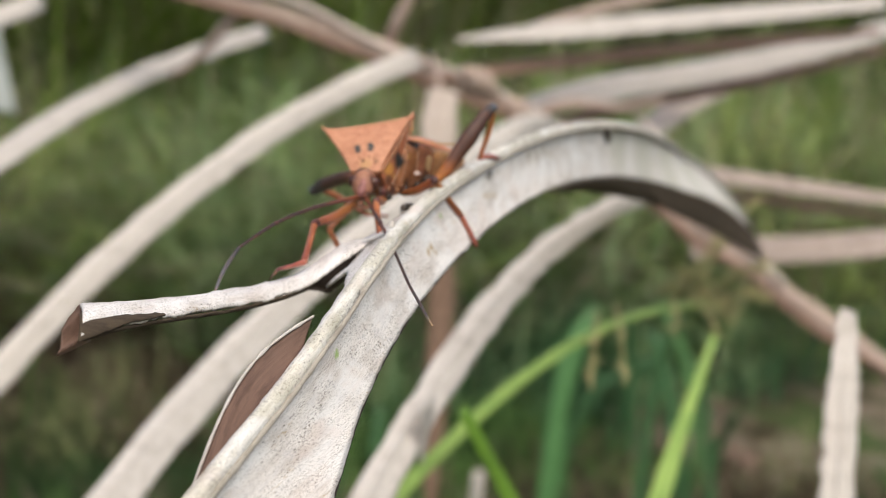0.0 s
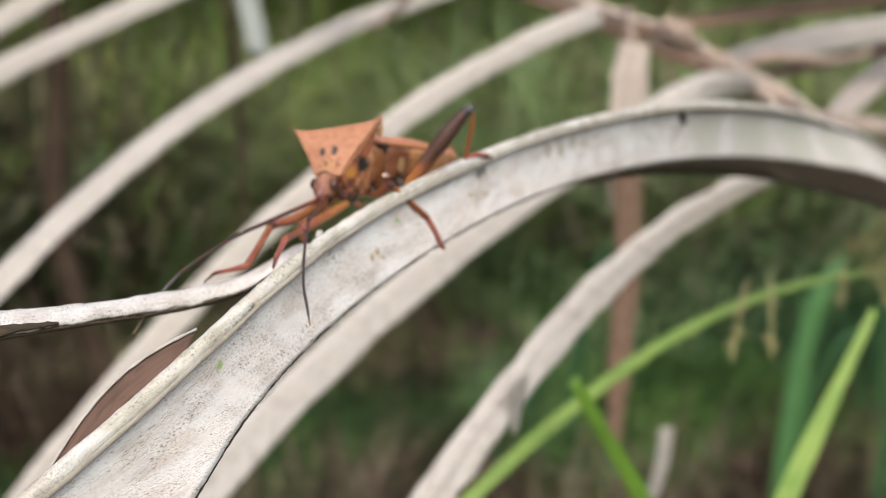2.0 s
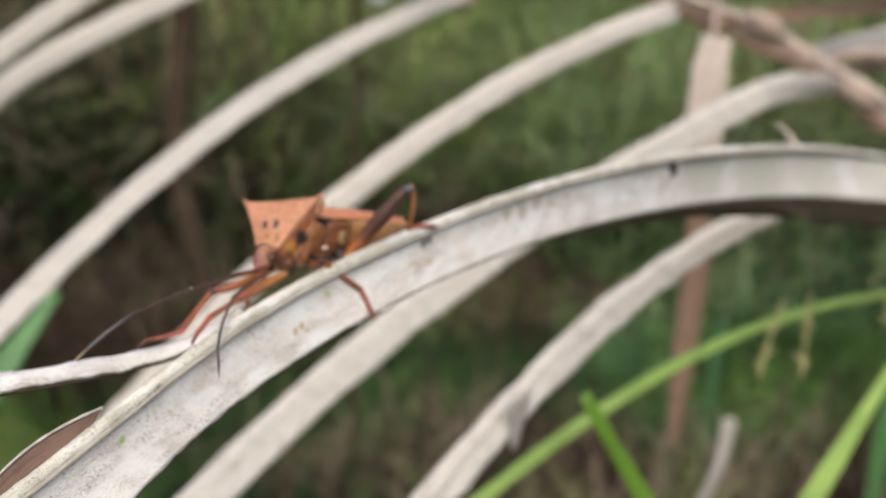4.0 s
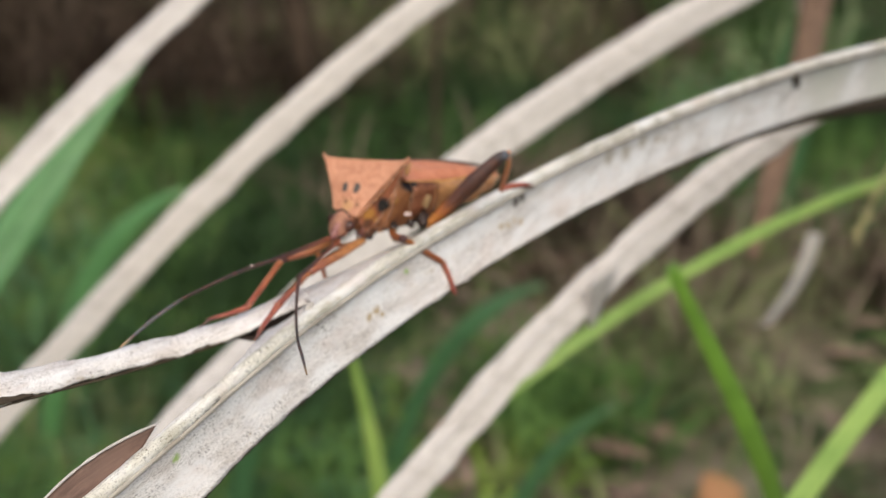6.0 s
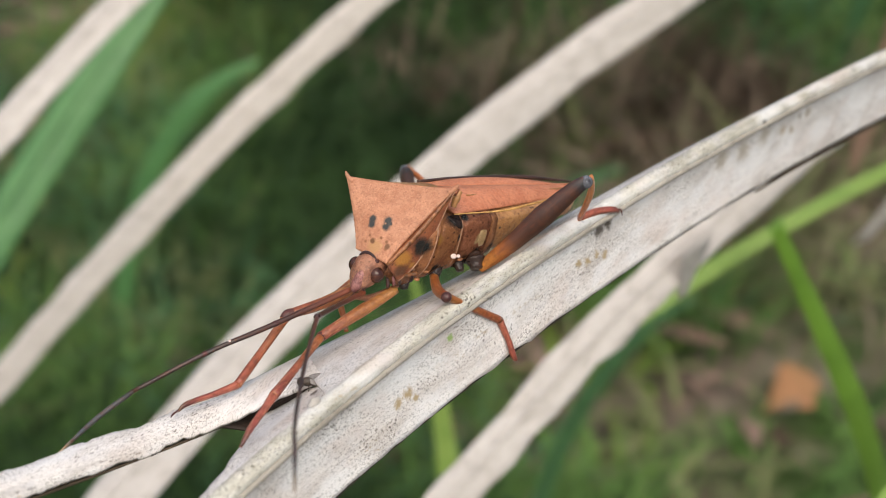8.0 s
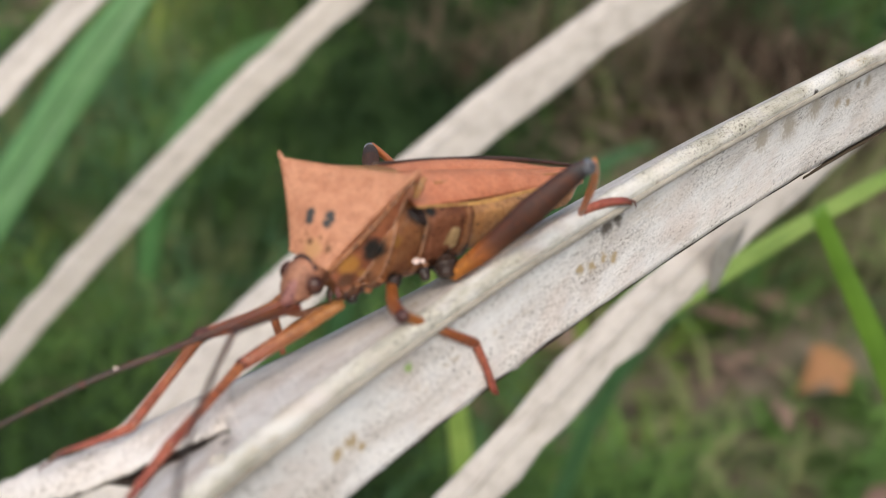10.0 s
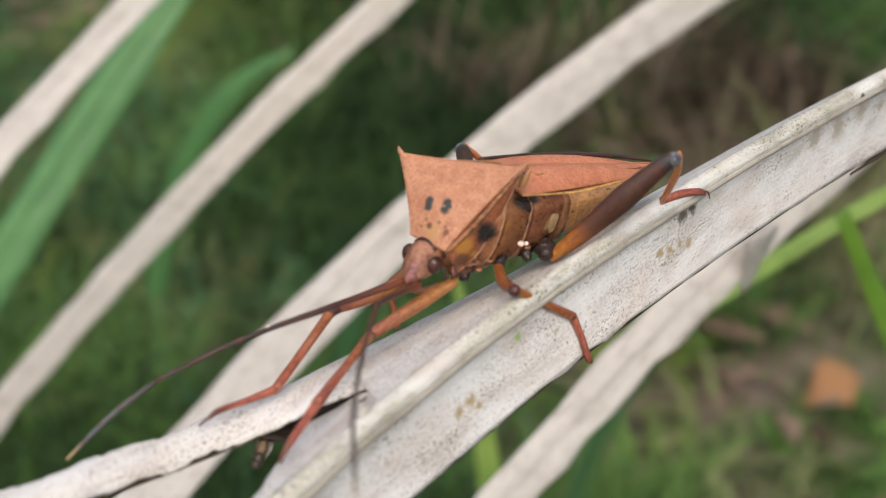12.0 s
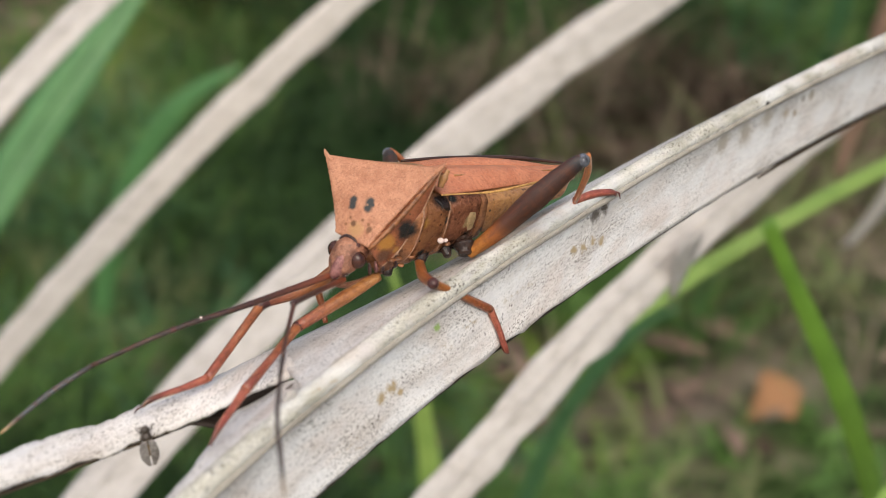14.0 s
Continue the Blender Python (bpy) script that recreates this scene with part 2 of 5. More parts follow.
def tube(pts, radii, sides=10, squash=1.0, cap=True, power=2):
    """A rounded rod through points (mm), radius at each."""
    bm = bmesh.new()
    uvl = bm.loops.layers.uv.new("UVMap")
    pts = [Vector(p) for p in pts]
    rings, run, side = [], 0.0, None
    for i, p in enumerate(pts):
        t = (pts[min(i + 1, len(pts) - 1)] - pts[max(i - 1, 0)]).normalized()
        if side is None:
            side = t.cross(Vector((0, 0, 1)) if abs(t.z) < 0.9 else Vector((1, 0, 0))).normalized()
        side = (side - t * side.dot(t)).normalized()
        up = side.cross(t)
        if i:
            run += (p - pts[i - 1]).length
        rings.append(([bm.verts.new((p + (side * math.cos(a) * squash + up * math.sin(a)) * radii[i]) * MM)
                       for a in (2 * math.pi * k / sides for k in range(sides))], run, radii[i]))
    for (r0, s0, q0), (r1, s1, q1) in zip(rings, rings[1:]):
        for k in range(sides):
            f = bm.faces.new((r0[k], r0[(k + 1) % sides], r1[(k + 1) % sides], r1[k]))
            for lp, (s, kk) in zip(f.loops, ((s0, k), (s0, k + 1), (s1, k + 1), (s1, k))):
                lp[uvl].uv = (s, kk / sides * 6.28 * q0)
    if cap:
        bm.faces.new(rings[0][0])
        bm.faces.new(rings[-1][0])
    return finish(bm)


def ribbon_edges(ctrl, width, lean=0.0, turn=0.0, facing=(0.0, -0.75, 0.65)):
    """Edge curves of a leaf along a centre line, its face towards 'facing', rolled by lean..lean+turn degrees."""
    def edge(sign):
        def at(u):
            c = bezier(ctrl, u)
            t = (bezier(ctrl, min(1, u + 0.01)) - bezier(ctrl, max(0, u - 0.01))).normalized()
            s = t.cross(Vector(facing)).normalized()
            s = Matrix.Rotation(radians(lean + turn * u), 3, t) @ s
            w = width(u) if callable(width) else width
            return c + s * sign * w / 2
        return at
    return edge(-1), edge(1)


# ---- ground and far vegetation ----
m, n, l, b = nodes("leaf litter ground", 0.9, 0.1)
oc = n.new("ShaderNodeTexCoord").outputs["Object"]
c = ramp(n, l, noise_tex(n, l, oc, 6.0, 4, 0.6), [(0.3, (0.06, 0.05, 0.036)), (0.5, (0.17, 0.135, 0.105)), (0.68, (0.30, 0.245, 0.20))])
g = ramp(n, l, noise_tex(n, l, oc, 3.1, 4, 0.6), [(0.45, (0, 0, 0)), (0.6, (1, 1, 1))])
l.new(mix(n, l, g, c, (0.06, 0.095, 0.032)), b.inputs["Base Color"])
bump(n, l, b, noise_tex(n, l, oc, 40.0, 4, 0.6), 0.6, 0.02)
M_GROUND = m
bm = bmesh.new()
k = 60
xs = [(-1 if i < 0 else 1) * 40 * (abs(i) / 30) ** 3 for i in range(-30, 31)]
grid = [[bm.verts.new((x, y + 1.5, 0.03 * noise.noise(Vector((x * 2, y * 2, 0))))) for x in xs] for y in xs]
for i in range(k):
    for j in range(k):
        bm.faces.new((grid[i][j], grid[i][j + 1], grid[i + 1][j + 1], grid[i + 1][j]))
tagged(part("ground", finish(bm), M_GROUND), "brown leaf litter and soil with green patches", "ground", kind="structure")


def plain_green(name, a, b2, rough=0.6):
    m, n, l, b = nodes(name, rough, 0.08)
    oc = n.new("ShaderNodeTexCoord").outputs["Object"]
    l.new(ramp(n, l, noise_tex(n, l, oc, 9.0, 3, 0.6), [(0.35, a), (0.65, b2)]), b.inputs["Base Color"])
    return m


DARK_GREEN = plain_green("dark grass", (0.02, 0.046, 0.015), (0.045, 0.09, 0.028))
GREEN = plain_green("grass green", (0.06, 0.12, 0.032), (0.12, 0.22, 0.058))
BLUE_GREEN = plain_green("grass blue green", (0.055, 0.13, 0.065), (0.105, 0.22, 0.10))
YELLOW_GREEN = plain_green("grass yellow green", (0.10, 0.16, 0.03), (0.20, 0.28, 0.055))
OLIVE = plain_green("olive grass", (0.12, 0.14, 0.06), (0.22, 0.24, 0.11))
STRAW = plain_green("straw", (0.13, 0.10, 0.07), (0.24, 0.19, 0.145))
BARK = plain_green("dark bark", (0.014, 0.010, 0.008), (0.04, 0.027, 0.018), 0.8)


def tuft_field(name, clumps, per, area, height, width, colours, seed, label, lean=0.5, spread=0.08, keep=None, drift=0):
    """Clumps of bent, tapered grass blades as one mesh; with drift the colours keep to patches."""
    rnd = random.Random(seed)
    verts, faces, mats = [], [], []
    for _ in range(clumps):
        cx, cy = rnd.uniform(*area[0]), rnd.uniform(*area[1])
        if keep and not keep(cx, cy):
            continue
        mi, size = rnd.randrange(len(colours)), rnd.uniform(0.7, 1.15)
        if drift:
            k = 0.5 + 0.75 * noise.noise(Vector((cx * drift, cy * drift, seed))) + 0.3 * noise.noise(Vector((cx * drift * 3, cy * drift * 3, seed)))
            mi = max(0, min(len(colours) - 1, int(k * len(colours) + rnd.uniform(-0.5, 0.5))))
        for _ in range(per):
            x, y = cx + rnd.gauss(0, spread), cy + rnd.gauss(0, spread)
            h, w = rnd.uniform(*height) * size, rnd.uniform(*width)
            a, bend = rnd.uniform(0, 6.283), rnd.uniform(0.15, lean) * h
            face = a + rnd.uniform(0.9, 2.2)
            dx, dy, sx, sy = math.cos(a), math.sin(a), math.cos(face) * w / 2, math.sin(face) * w / 2
            base, seg = len(verts), 4
            for i in range(seg + 1):
                u = i / seg
                q = (0.45 + 0.55 * min(1, u * 3)) * (1 - u ** 2.5)
                px, py, pz = x + dx * bend * u * u, y + dy * bend * u * u, h * (u - 0.45 * u ** 3 * min(1, bend / h))
                verts += [(px - sx * q, py - sy * q, pz), (px, py, pz - w * 0.12 * q), (px + sx * q, py + sy * q, pz)]
            for i in range(seg):
                p = base + 3 * i
                faces += [(p, p + 1, p + 4, p + 3), (p + 1, p + 2, p + 5, p + 4)]
                mats += [mi, mi]
    me = bpy.data.meshes.new(name)
    me.from_pydata(verts, [], faces)
    for mt in colours:
        me.materials.append(mt)
    me.polygons.foreach_set("material_index", mats)
    me.polygons.foreach_set("use_smooth", [True] * len(faces))
    return tagged(new(name, me), label, "grass", kind="stuff")


def grows(x, y):
    """What grows where: 0 bare litter, 1 deep green, 2 fresh green, 3 yellow-green, 4 brown dead stems."""
    k = 0.16 * noise.noise(Vector((x * 2.3, y * 2.3, 5))) + 0.08 * noise.noise(Vector((x * 6, y * 6, 8)))
    if (x + 0.70) ** 2 + ((y - 1.95) * 0.6) ** 2 < 0.03 + 0.1 * k:
        return 0
    if (x + 0.42) ** 2 + (y - 1.78) ** 2 < 0.03 + 0.15 * k or (x + 0.55) ** 2 + (y - 1.1) ** 2 < 0.012 + 0.1 * k:
        return 3
    if y > 2.05 and -1.15 < x - 2 * k < -0.16:
        return 4
    if 0.0 < x - k < 0.5 and y > 1.75 + k:
        return 1 if y < 2.3 and noise.noise(Vector((x * 2.6, y * 2.6, 25))) > -0.2 else 4
    if x > 0.1 + k and y > 1.75 + k:
        return 0 if noise.noise(Vector((x * 2.6, y * 2.6, 21))) > 0.22 else 2
    if x > -0.06 + k and y > 1.3 + k:
        return 4 if noise.noise(Vector((x * 3.1, y * 3.1, 2))) > -0.08 + 0.2 * (y < 1.6) else 0
    if x > -0.06 + k:
        return 0 if noise.noise(Vector((x * 4.2, y * 4.2, 3))) > -0.34 else 2
    if x > -0.42 + k and y > 1.22 + k:
        return 1
    return 1 if noise.noise(Vector((x * 3.3, y * 3.3, 6))) > 0.06 else 2


def undergrowth(kinds):
    return lambda x, y: grows(x, y) in kinds


# grass green lowered so that dense shade is in the colour
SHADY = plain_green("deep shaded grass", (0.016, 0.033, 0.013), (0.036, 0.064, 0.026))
DEAD = plain_green("dead brown stems", (0.035, 0.024, 0.016), (0.085, 0.060, 0.042), 0.8)
PALE_TEAL = plain_green("pale grey-green grass", (0.22, 0.33, 0.15), (0.36, 0.47, 0.24))
PALE_STRAW = plain_green("pale straw", (0.34, 0.31, 0.20), (0.50, 0.46, 0.32))
PALE_OLIVE = plain_green("pale olive grass", (0.27, 0.36, 0.10), (0.45, 0.54, 0.18))
NEAR = ((-1.3, 1.2), (0.6, 2.5))
tuft_field("grass", 4200, 30, NEAR, (0.05, 0.20), (0.0022, 0.0055), [SHADY, SHADY, DARK_GREEN, SHADY, GREEN], 3, "deep green grass clumps, shade in their colour, over leaf litter", 1.3, 0.05, undergrowth((1,)), 4.0)
tuft_field("grass", 4200, 26, NEAR, (0.05, 0.18), (0.0025, 0.006), [DARK_GREEN, GREEN, GREEN, BLUE_GREEN, OLIVE], 13, "fresh green grass clumps over leaf litter", 1.3, 0.05, undergrowth((2,)), 3.0)
tuft_field("grass", 3600, 24, NEAR, (0.04, 0.16), (0.0025, 0.007), [GREEN, OLIVE, YELLOW_GREEN], 14, "yellow-green grass clumps over leaf litter", 1.3, 0.05, undergrowth((3,)), 4.0)
tuft_field("weeds", 420, 10, ((0.0, 1.4), (0.65, 2.2)), (0.02, 0.08), (0.006, 0.016), [DARK_GREEN, GREEN, OLIVE, YELLOW_GREEN], 4, "low green weeds among brown litter", 2.0, 0.05, lambda x, y: noise.noise(Vector((x * 3.4, y * 3.4, 12))) > 0.05, 3.0)
tuft_field("dead_grass", 3800, 18, ((-1.3, 1.5), (1.15, 3.4)), (0.06, 0.30), (0.0025, 0.007), [BARK, DEAD, DEAD, STRAW, OLIVE, DARK_GREEN], 15, "dark brown dead stems and grass", 1.1, 0.05, undergrowth((4,)), 3.0)
tuft_field("tall_grass", 2600, 30, ((-2.6, 4.2), (2.6, 5.4)), (0.35, 1.0), (0.004, 0.010), [STRAW, DARK_GREEN, GREEN, PALE_TEAL, YELLOW_GREEN, STRAW, PALE_OLIVE, PALE_STRAW], 5, "tall olive-green grass thicket with straw in it", 1.8, 0.11, lambda x, y: not (-1.5 < x < -0.25 and y < 4.4) and not (-0.1 < x < 0.55 and y < 3.4) and noise.noise(Vector((x * 1.3, y * 1.3, 17))) > -0.3, 1.6)
tuft_field("grass", 2300, 26, ((0.8, 3.4), (2.45, 4.0)), (0.12, 0.38), (0.004, 0.009), [GREEN, PALE_TEAL, BLUE_GREEN, PALE_OLIVE, PALE_TEAL], 19, "pale grey-green grass clumps", 1.4, 0.06, lambda x, y: noise.noise(Vector((x * 2.1, y * 2.1, 31))) > -0.2, 1.6)
tuft_field("tall_grass", 600, 26, ((-1.7, -0.2), (2.8, 4.6)), (0.30, 0.9), (0.005, 0.012), [DEAD, BARK, DARK_GREEN, DEAD, STRAW], 16, "tall dark thicket of dead brown stems", 1.3, 0.12)
tuft_field("shrub_thicket", 1300, 26, ((-5, 9), (5.0, 9.0)), (1.2, 2.8), (0.010, 0.024), [GREEN, PALE_OLIVE, PALE_TEAL, PALE_OLIVE, YELLOW_GREEN, PALE_STRAW, PALE_OLIVE], 6, "far olive-green thicket", 1.5, 0.22, None, 0.9)

rnd = random.Random(11)
verts, faces, tints = [], [], []
for _ in range(1500):
    x, y, a, s = rnd.uniform(-1.2, 1.6), rnd.uniform(0.6, 3.2), rnd.uniform(0, 6.283), rnd.uniform(0.012, 0.05)
    dx, dy, z, base = math.cos(a) * s, math.sin(a) * s, 0.018 + rnd.uniform(0, 0.03), len(verts)
    up, thin = rnd.uniform(0.0, 0.6) * s, rnd.uniform(0.2, 0.5)
    verts += [(x - dx, y - dy, z), (x + dy * thin, y - dx * thin, z + up), (x + dx, y + dy, z + up * 0.5), (x - dy * thin, y + dx * thin, z + up * 0.7), (x, y, z - 0.1 * s), (x, y, z + up * 0.55 + 0.004)]
    faces += [(base, base + 1, base + 5), (base + 1, base + 2, base + 5), (base + 2, base + 3, base + 5), (base + 3, base, base + 5),
              (base + 1, base, base + 4), (base + 2, base + 1, base + 4), (base + 3, base + 2, base + 4), (base, base + 3, base + 4)]
    tints += [rnd.choice((0, 0, 1, 1, 2))] * 8
me = bpy.data.meshes.new("leaf_litter")
me.from_pydata(verts, [], faces)
for mt in (STRAW, plain_green("rosy dead leaf", (0.17, 0.11, 0.085), (0.29, 0.20, 0.16), 0.7), DEAD):
    me.materials.append(mt)
me.polygons.foreach_set("material_index", tints)
tagged(new("leaf_litter", me), "scattered brown and rosy dead leaf scraps", "leaf litter", kind="stuff")


# ---- leaves round the blade ----
def leaf(name, ctrl, width, material, label, lean=0.0, turn=0.0, fold=0.10, thick=0.3, ends=(1.0, 0.35), seed=1, n=56,
         facing=(0.0, -0.75, 0.65), group="dry leaves", rib=0.5, ragged=0.8):
    """A long leaf along a centre line: two halves with a shallow fold and a midrib."""
    def taper(u):
        return min(1.0, ends[0] + (1 - ends[0]) * min(1, u / 0.25)) * min(1.0, ends[1] + (1 - ends[1]) * min(1, (1 - u) / 0.22))
    ea, eb = ribbon_edges(ctrl, lambda u: width * taper(u), lean, turn, facing)

    def crease(u):
        a, b = ea(u), eb(u)
        t = bezier(ctrl, min(1, u + 0.01)) - bezier(ctrl, max(0, u - 0.01))
        nor = (b - a).cross(t).normalized()
        if nor.dot(Vector(facing)) < 0:
            nor = -nor
        return a.lerp(b, 0.42 + 0.05 * math.sin(u * 5 + seed)) + nor * fold * width * taper(u)
    ob = thing(name, (0, 0, 0), label, "leaf", group)
    part("leaf_half", shell(ea, crease, n, 5, 0.05, thick, ragged, seed, None, 0.6), material, ob)
    part("leaf_half", shell(crease, eb, n, 5, 0.05, thick, ragged, seed + 40, None, 0.6), material, ob)
    if rib:
        part("midrib", tube([crease(i / n) for i in range(n + 1)], [rib * taper(i / n) for i in range(n + 1)], 8), material, ob)
    return ob


def rooted(foot, knee, ctrl):
    """The curve with a stretch before it that runs down to the ground."""
    d = (Vector(ctrl[0]) - Vector(ctrl[1])).normalized()
    return [foot, knee, tuple(Vector(ctrl[0]) + d * 60), *ctrl]


SIDE = (-0.42, -1.0, 0.1)
PALE = "long pale grey-beige dry leaf arching behind the insect"
leaf("dry_leaf", rooted((-150, -60, 0), (-140, -70, 700), [(-61.3, 35.1, 837.2), (-18.5, 135.1, 862.8), (47.5, 221, 881.6), (150, 288, 912), (161, 296, 913.5), (179, 318, 911), (199, 352, 903)]), 9.4, M_FAR, PALE, ends=(1, 0.9), facing=SIDE, seed=2, n=90)
leaf("dry_leaf", rooted((-330, 110, 0), (-320, 110, 420), [(-131.3, 202.4, 736.3), (-54, 243.2, 833.2), (20.1, 279.4, 909.5), (123.8, 310.9, 936.7)]), 8.6, M_FAR, PALE, ends=(1, 0.9), facing=SIDE, seed=3, n=90)
leaf("dry_leaf", rooted((-330, -60, 0), (-300, -60, 600), [(-114.3, 184.2, 832.2), (-56.3, 296.4, 889.5), (3.3, 401.4, 919.9), (125, 520, 938)]), 9.0, M_FAR, "long pale dry leaf arching above the others", ends=(1, 0.9), facing=SIDE, seed=4, n=90)
leaf("dry_leaf", rooted((-420, 400, 0), (-400, 420, 600), [(-156.2, 592.2, 867.4), (-111.2, 625.2, 894.8), (-60.8, 658.1, 913.9), (40, 720, 950)]), 13.5, M_FAR, "pale dry leaf high among the others", ends=(1, 0.9), facing=SIDE, seed=5, n=80)
leaf("dry_leaf", rooted((-480, 400, 0), (-460, 420, 600), [(-191, 555, 859), (-140, 560, 900), (-105, 565, 925), (-45, 580, 952)]), 12, M_FAR, "pale dry leaf highest among the others", ends=(1, 0.8), facing=SIDE, seed=15, n=80)
hang = leaf("dry_leaf", rooted((-90, -30, 0), (-70, -30, 640), [(-14, 30.5, 843), (27.7, 74.5, 893.5), (74, 120.5, 912), (148, 195, 904)]), 6.4, M_FAR, "pale dry leaf with a frayed edge hanging below the blade", ends=(1, 0.85), facing=SIDE, seed=6, n=90)
part("frayed_flake", shell(lambda u: Vector((34, 74.5, 890)).lerp(Vector((35.5, 79.5, 879)), u), lambda u: Vector((39, 80.5, 891)).lerp(Vector((36.6, 80.5, 879)), u ** 0.7), 14, 4, 0.1, 0.25, 0.5, 31), M_FAR, hang)

# leaves and a twig in the upper corner
BROWN_TWIG = [(30, 415, 968), (110, 414.5, 951), (200, 413.5, 918), (240, 390, 884), (275, 358, 858), (330, 325, 812), (380, 300, 770), (430, 290, 700), (455, 290, 350), (460, 290, -4)]
twig = thing("dead_twig", (0, 0, 0), "brown dead stalk crossing behind the pale leaves", "twig")
part("stem", tube([bezier(BROWN_TWIG, i / 90) for i in range(91)], [4.4 * (1 + 0.3 * noise.noise(Vector((i * 0.3, 2, 0))) + 0.2 * noise.noise(Vector((i * 1.1, 5, 0)))) for i in range(91)], 10, 0.7), M_TWIG, twig)
part("split_fibre", tube([bezier(BROWN_TWIG, i / 90) + Vector((3 * math.sin(i * 0.25), -5, -5.0 + 4.5 * noise.noise(Vector((i * 0.2, 7, 0))))) for i in range(62)], [1.5 + 0.9 * noise.noise(Vector((i * 0.4, 8, 0))) for i in range(62)], 8), M_BROWN, twig, "dark brown fibre split from the stalk")
part("split_fibre", tube([bezier(BROWN_TWIG, i / 90) + Vector((0, -3, 4.0 + 5.0 * noise.noise(Vector((i * 0.16, 17, 0))))) for i in range(46)], [1.5 + 0.6 * noise.noise(Vector((i * 0.4, 18, 0))) for i in range(46)], 8), M_ROSY, twig)
for x, y, z in ((188, 408, 921), (206, 406, 908), (226, 396, 894)):
    part("leaf_base", tube([Vector((x - 8, y - 4, z + 5)), Vector((x, y - 6, z)), Vector((x + 10, y - 4, z - 7))], [3.0, 5.6, 2.6], 10, 0.8), M_TWIG, twig, "knotty brown leaf base")
for i, (p, q) in enumerate((((150, 414, 937), (175, 395, 990)), ((215, 406, 905), (262, 375, 915)), ((95, 414, 953), (60, 430, 925)))):
    part("side_shoot", tube([Vector(p).lerp(Vector(q), k / 6) + Vector((0, 0, 3 * math.sin(k))) for k in range(7)], [3.2 - 0.35 * k for k in range(7)], 8), M_TWIG, twig)
leaf("dry_leaf", [(178, 405, 938.5), (245, 415, 942.9), (330.3, 437.7, 946.7), (460, 475, 953)], 11, M_FAR, "pale pinkish dry leaf reaching out from the stalk", ends=(0.2, 0.8), seed=21)
leaf("dry_leaf", [(225, 440, 905), (308.4, 500, 912.5), (397.8, 540, 907.7), (540, 562, 936)], 16, M_FAR, "pale dry leaf reaching out from the stalk", ends=(0.5, 0.8), seed=22)
leaf("dry_leaf", [(262, 418, 868), (330, 520, 886), (420, 600, 895), (560, 650, 922)], 14, M_ROSY, "rosy-tan dry leaf folded narrow among the pale ones", ends=(0.5, 0.8), seed=23)
leaf("dry_leaf", [(190, 410, 962), (300, 440, 985), (420, 470, 990), (560, 500, 1000)], 11, M_FAR, "pale dry leaf high on the stalk", ends=(0.5, 0.8), seed=24)
leaf("dry_leaf", [(235, 405, 885.6), (273.6, 380, 882.8), (313.5, 360, 875.8), (380, 350, 866)], 8, M_PINK, "dull pink dry leaf beside the blade's drooping end", ends=(0.6, 0.8), seed=25)
# added narrow brown leaves that stand for the pale leaves' dark undersides
for ctrl, wd, mt, sd in (([(160, 400, 922), (245, 428, 929), (335, 452, 932), (470, 490, 937)], 7, M_BROWN, 61), ([(235, 452, 892), (312, 510, 900), (400, 550, 896), (545, 575, 922)], 8, M_BROWN, 62),
                         ([(240, 412, 876), (276, 388, 874), (316, 366, 867), (382, 356, 857)], 5, M_BROWN, 63), ([(205, 412, 940), (300, 450, 962), (420, 480, 972), (560, 510, 978)], 6, M_TWIG, 64)):
    leaf("dry_leaf", ctrl, wd, mt, "narrow brown leaf for the dark underside of a pale one", ends=(0.5, 0.7), seed=sd)
leaf("dry_leaf", [(300, 408, 838), (354.3, 400, 836), (381.2, 399.8, 834.7), (450, 408, 836)], 15, M_PINK, "dull pink dry leaf low beside the stalk", ends=(0.6, 0.8), seed=26)
upright = leaf("dry_leaf", [(150, 359.2, 856), (152, 360, 878), (151, 361.5, 900), (155, 363.4, 921)], 14.5, M_ROSY, "tan dry leaf hanging from the stalk, brown at its lower end", ends=(0.6, 0.8), seed=27, n=60, facing=(-0.2, -1, 0.1))
part("petiole", tube([Vector((154, 363, 918)).lerp(Vector((168, 412, 931)), k / 8) + Vector((0, 0, 5 * math.sin(k * 0.39))) for k in range(9)], [1.3] * 9, 8), M_TWIG, upright)
M_BROWN_END = dead_leaf("brown leaf end", (0.27, 0.175, 0.125), (0.14, 0.085, 0.06), 0.7)
part("brown_end", shell(lambda u: Vector((145, 358.6, 872)).lerp(Vector((146, 356, 752)), u) + Vector((1.5 * math.sin(6 * u), 0, 0)), lambda u: Vector((157.5, 358.8, 872)).lerp(Vector((154.0 - 3.5 * u ** 4, 356, 752)), u) + Vector((1.5 * math.sin(5 * u), 0, 0)), 40, 5, 0.2, 0.5, 0.8, 37), M_BROWN_END, upright, "brown lower end of the hanging leaf")
pale = thing("dead_plant", (0.06, 1.775, 0), "dark dead stem with a pale strip of bark hanging off", "stem", "dead stems")
part("stem", tube([Vector((6 * math.sin(k * 1.1), 0, -20 + 95 * k)) for k in range(11)], [5.0] * 11, 8), DEAD, pale)
part("hanging_strip", shell(lambda u: Vector((-5 + 24 * u, -20, 925 - 135 * u)), lambda u: Vector((27 + 22 * u, -24, 915 - 130 * u)), 20, 5, 0.1, 0.8, 2.0, 28), M_GREY, pale, "pale blue-grey strip hanging down")
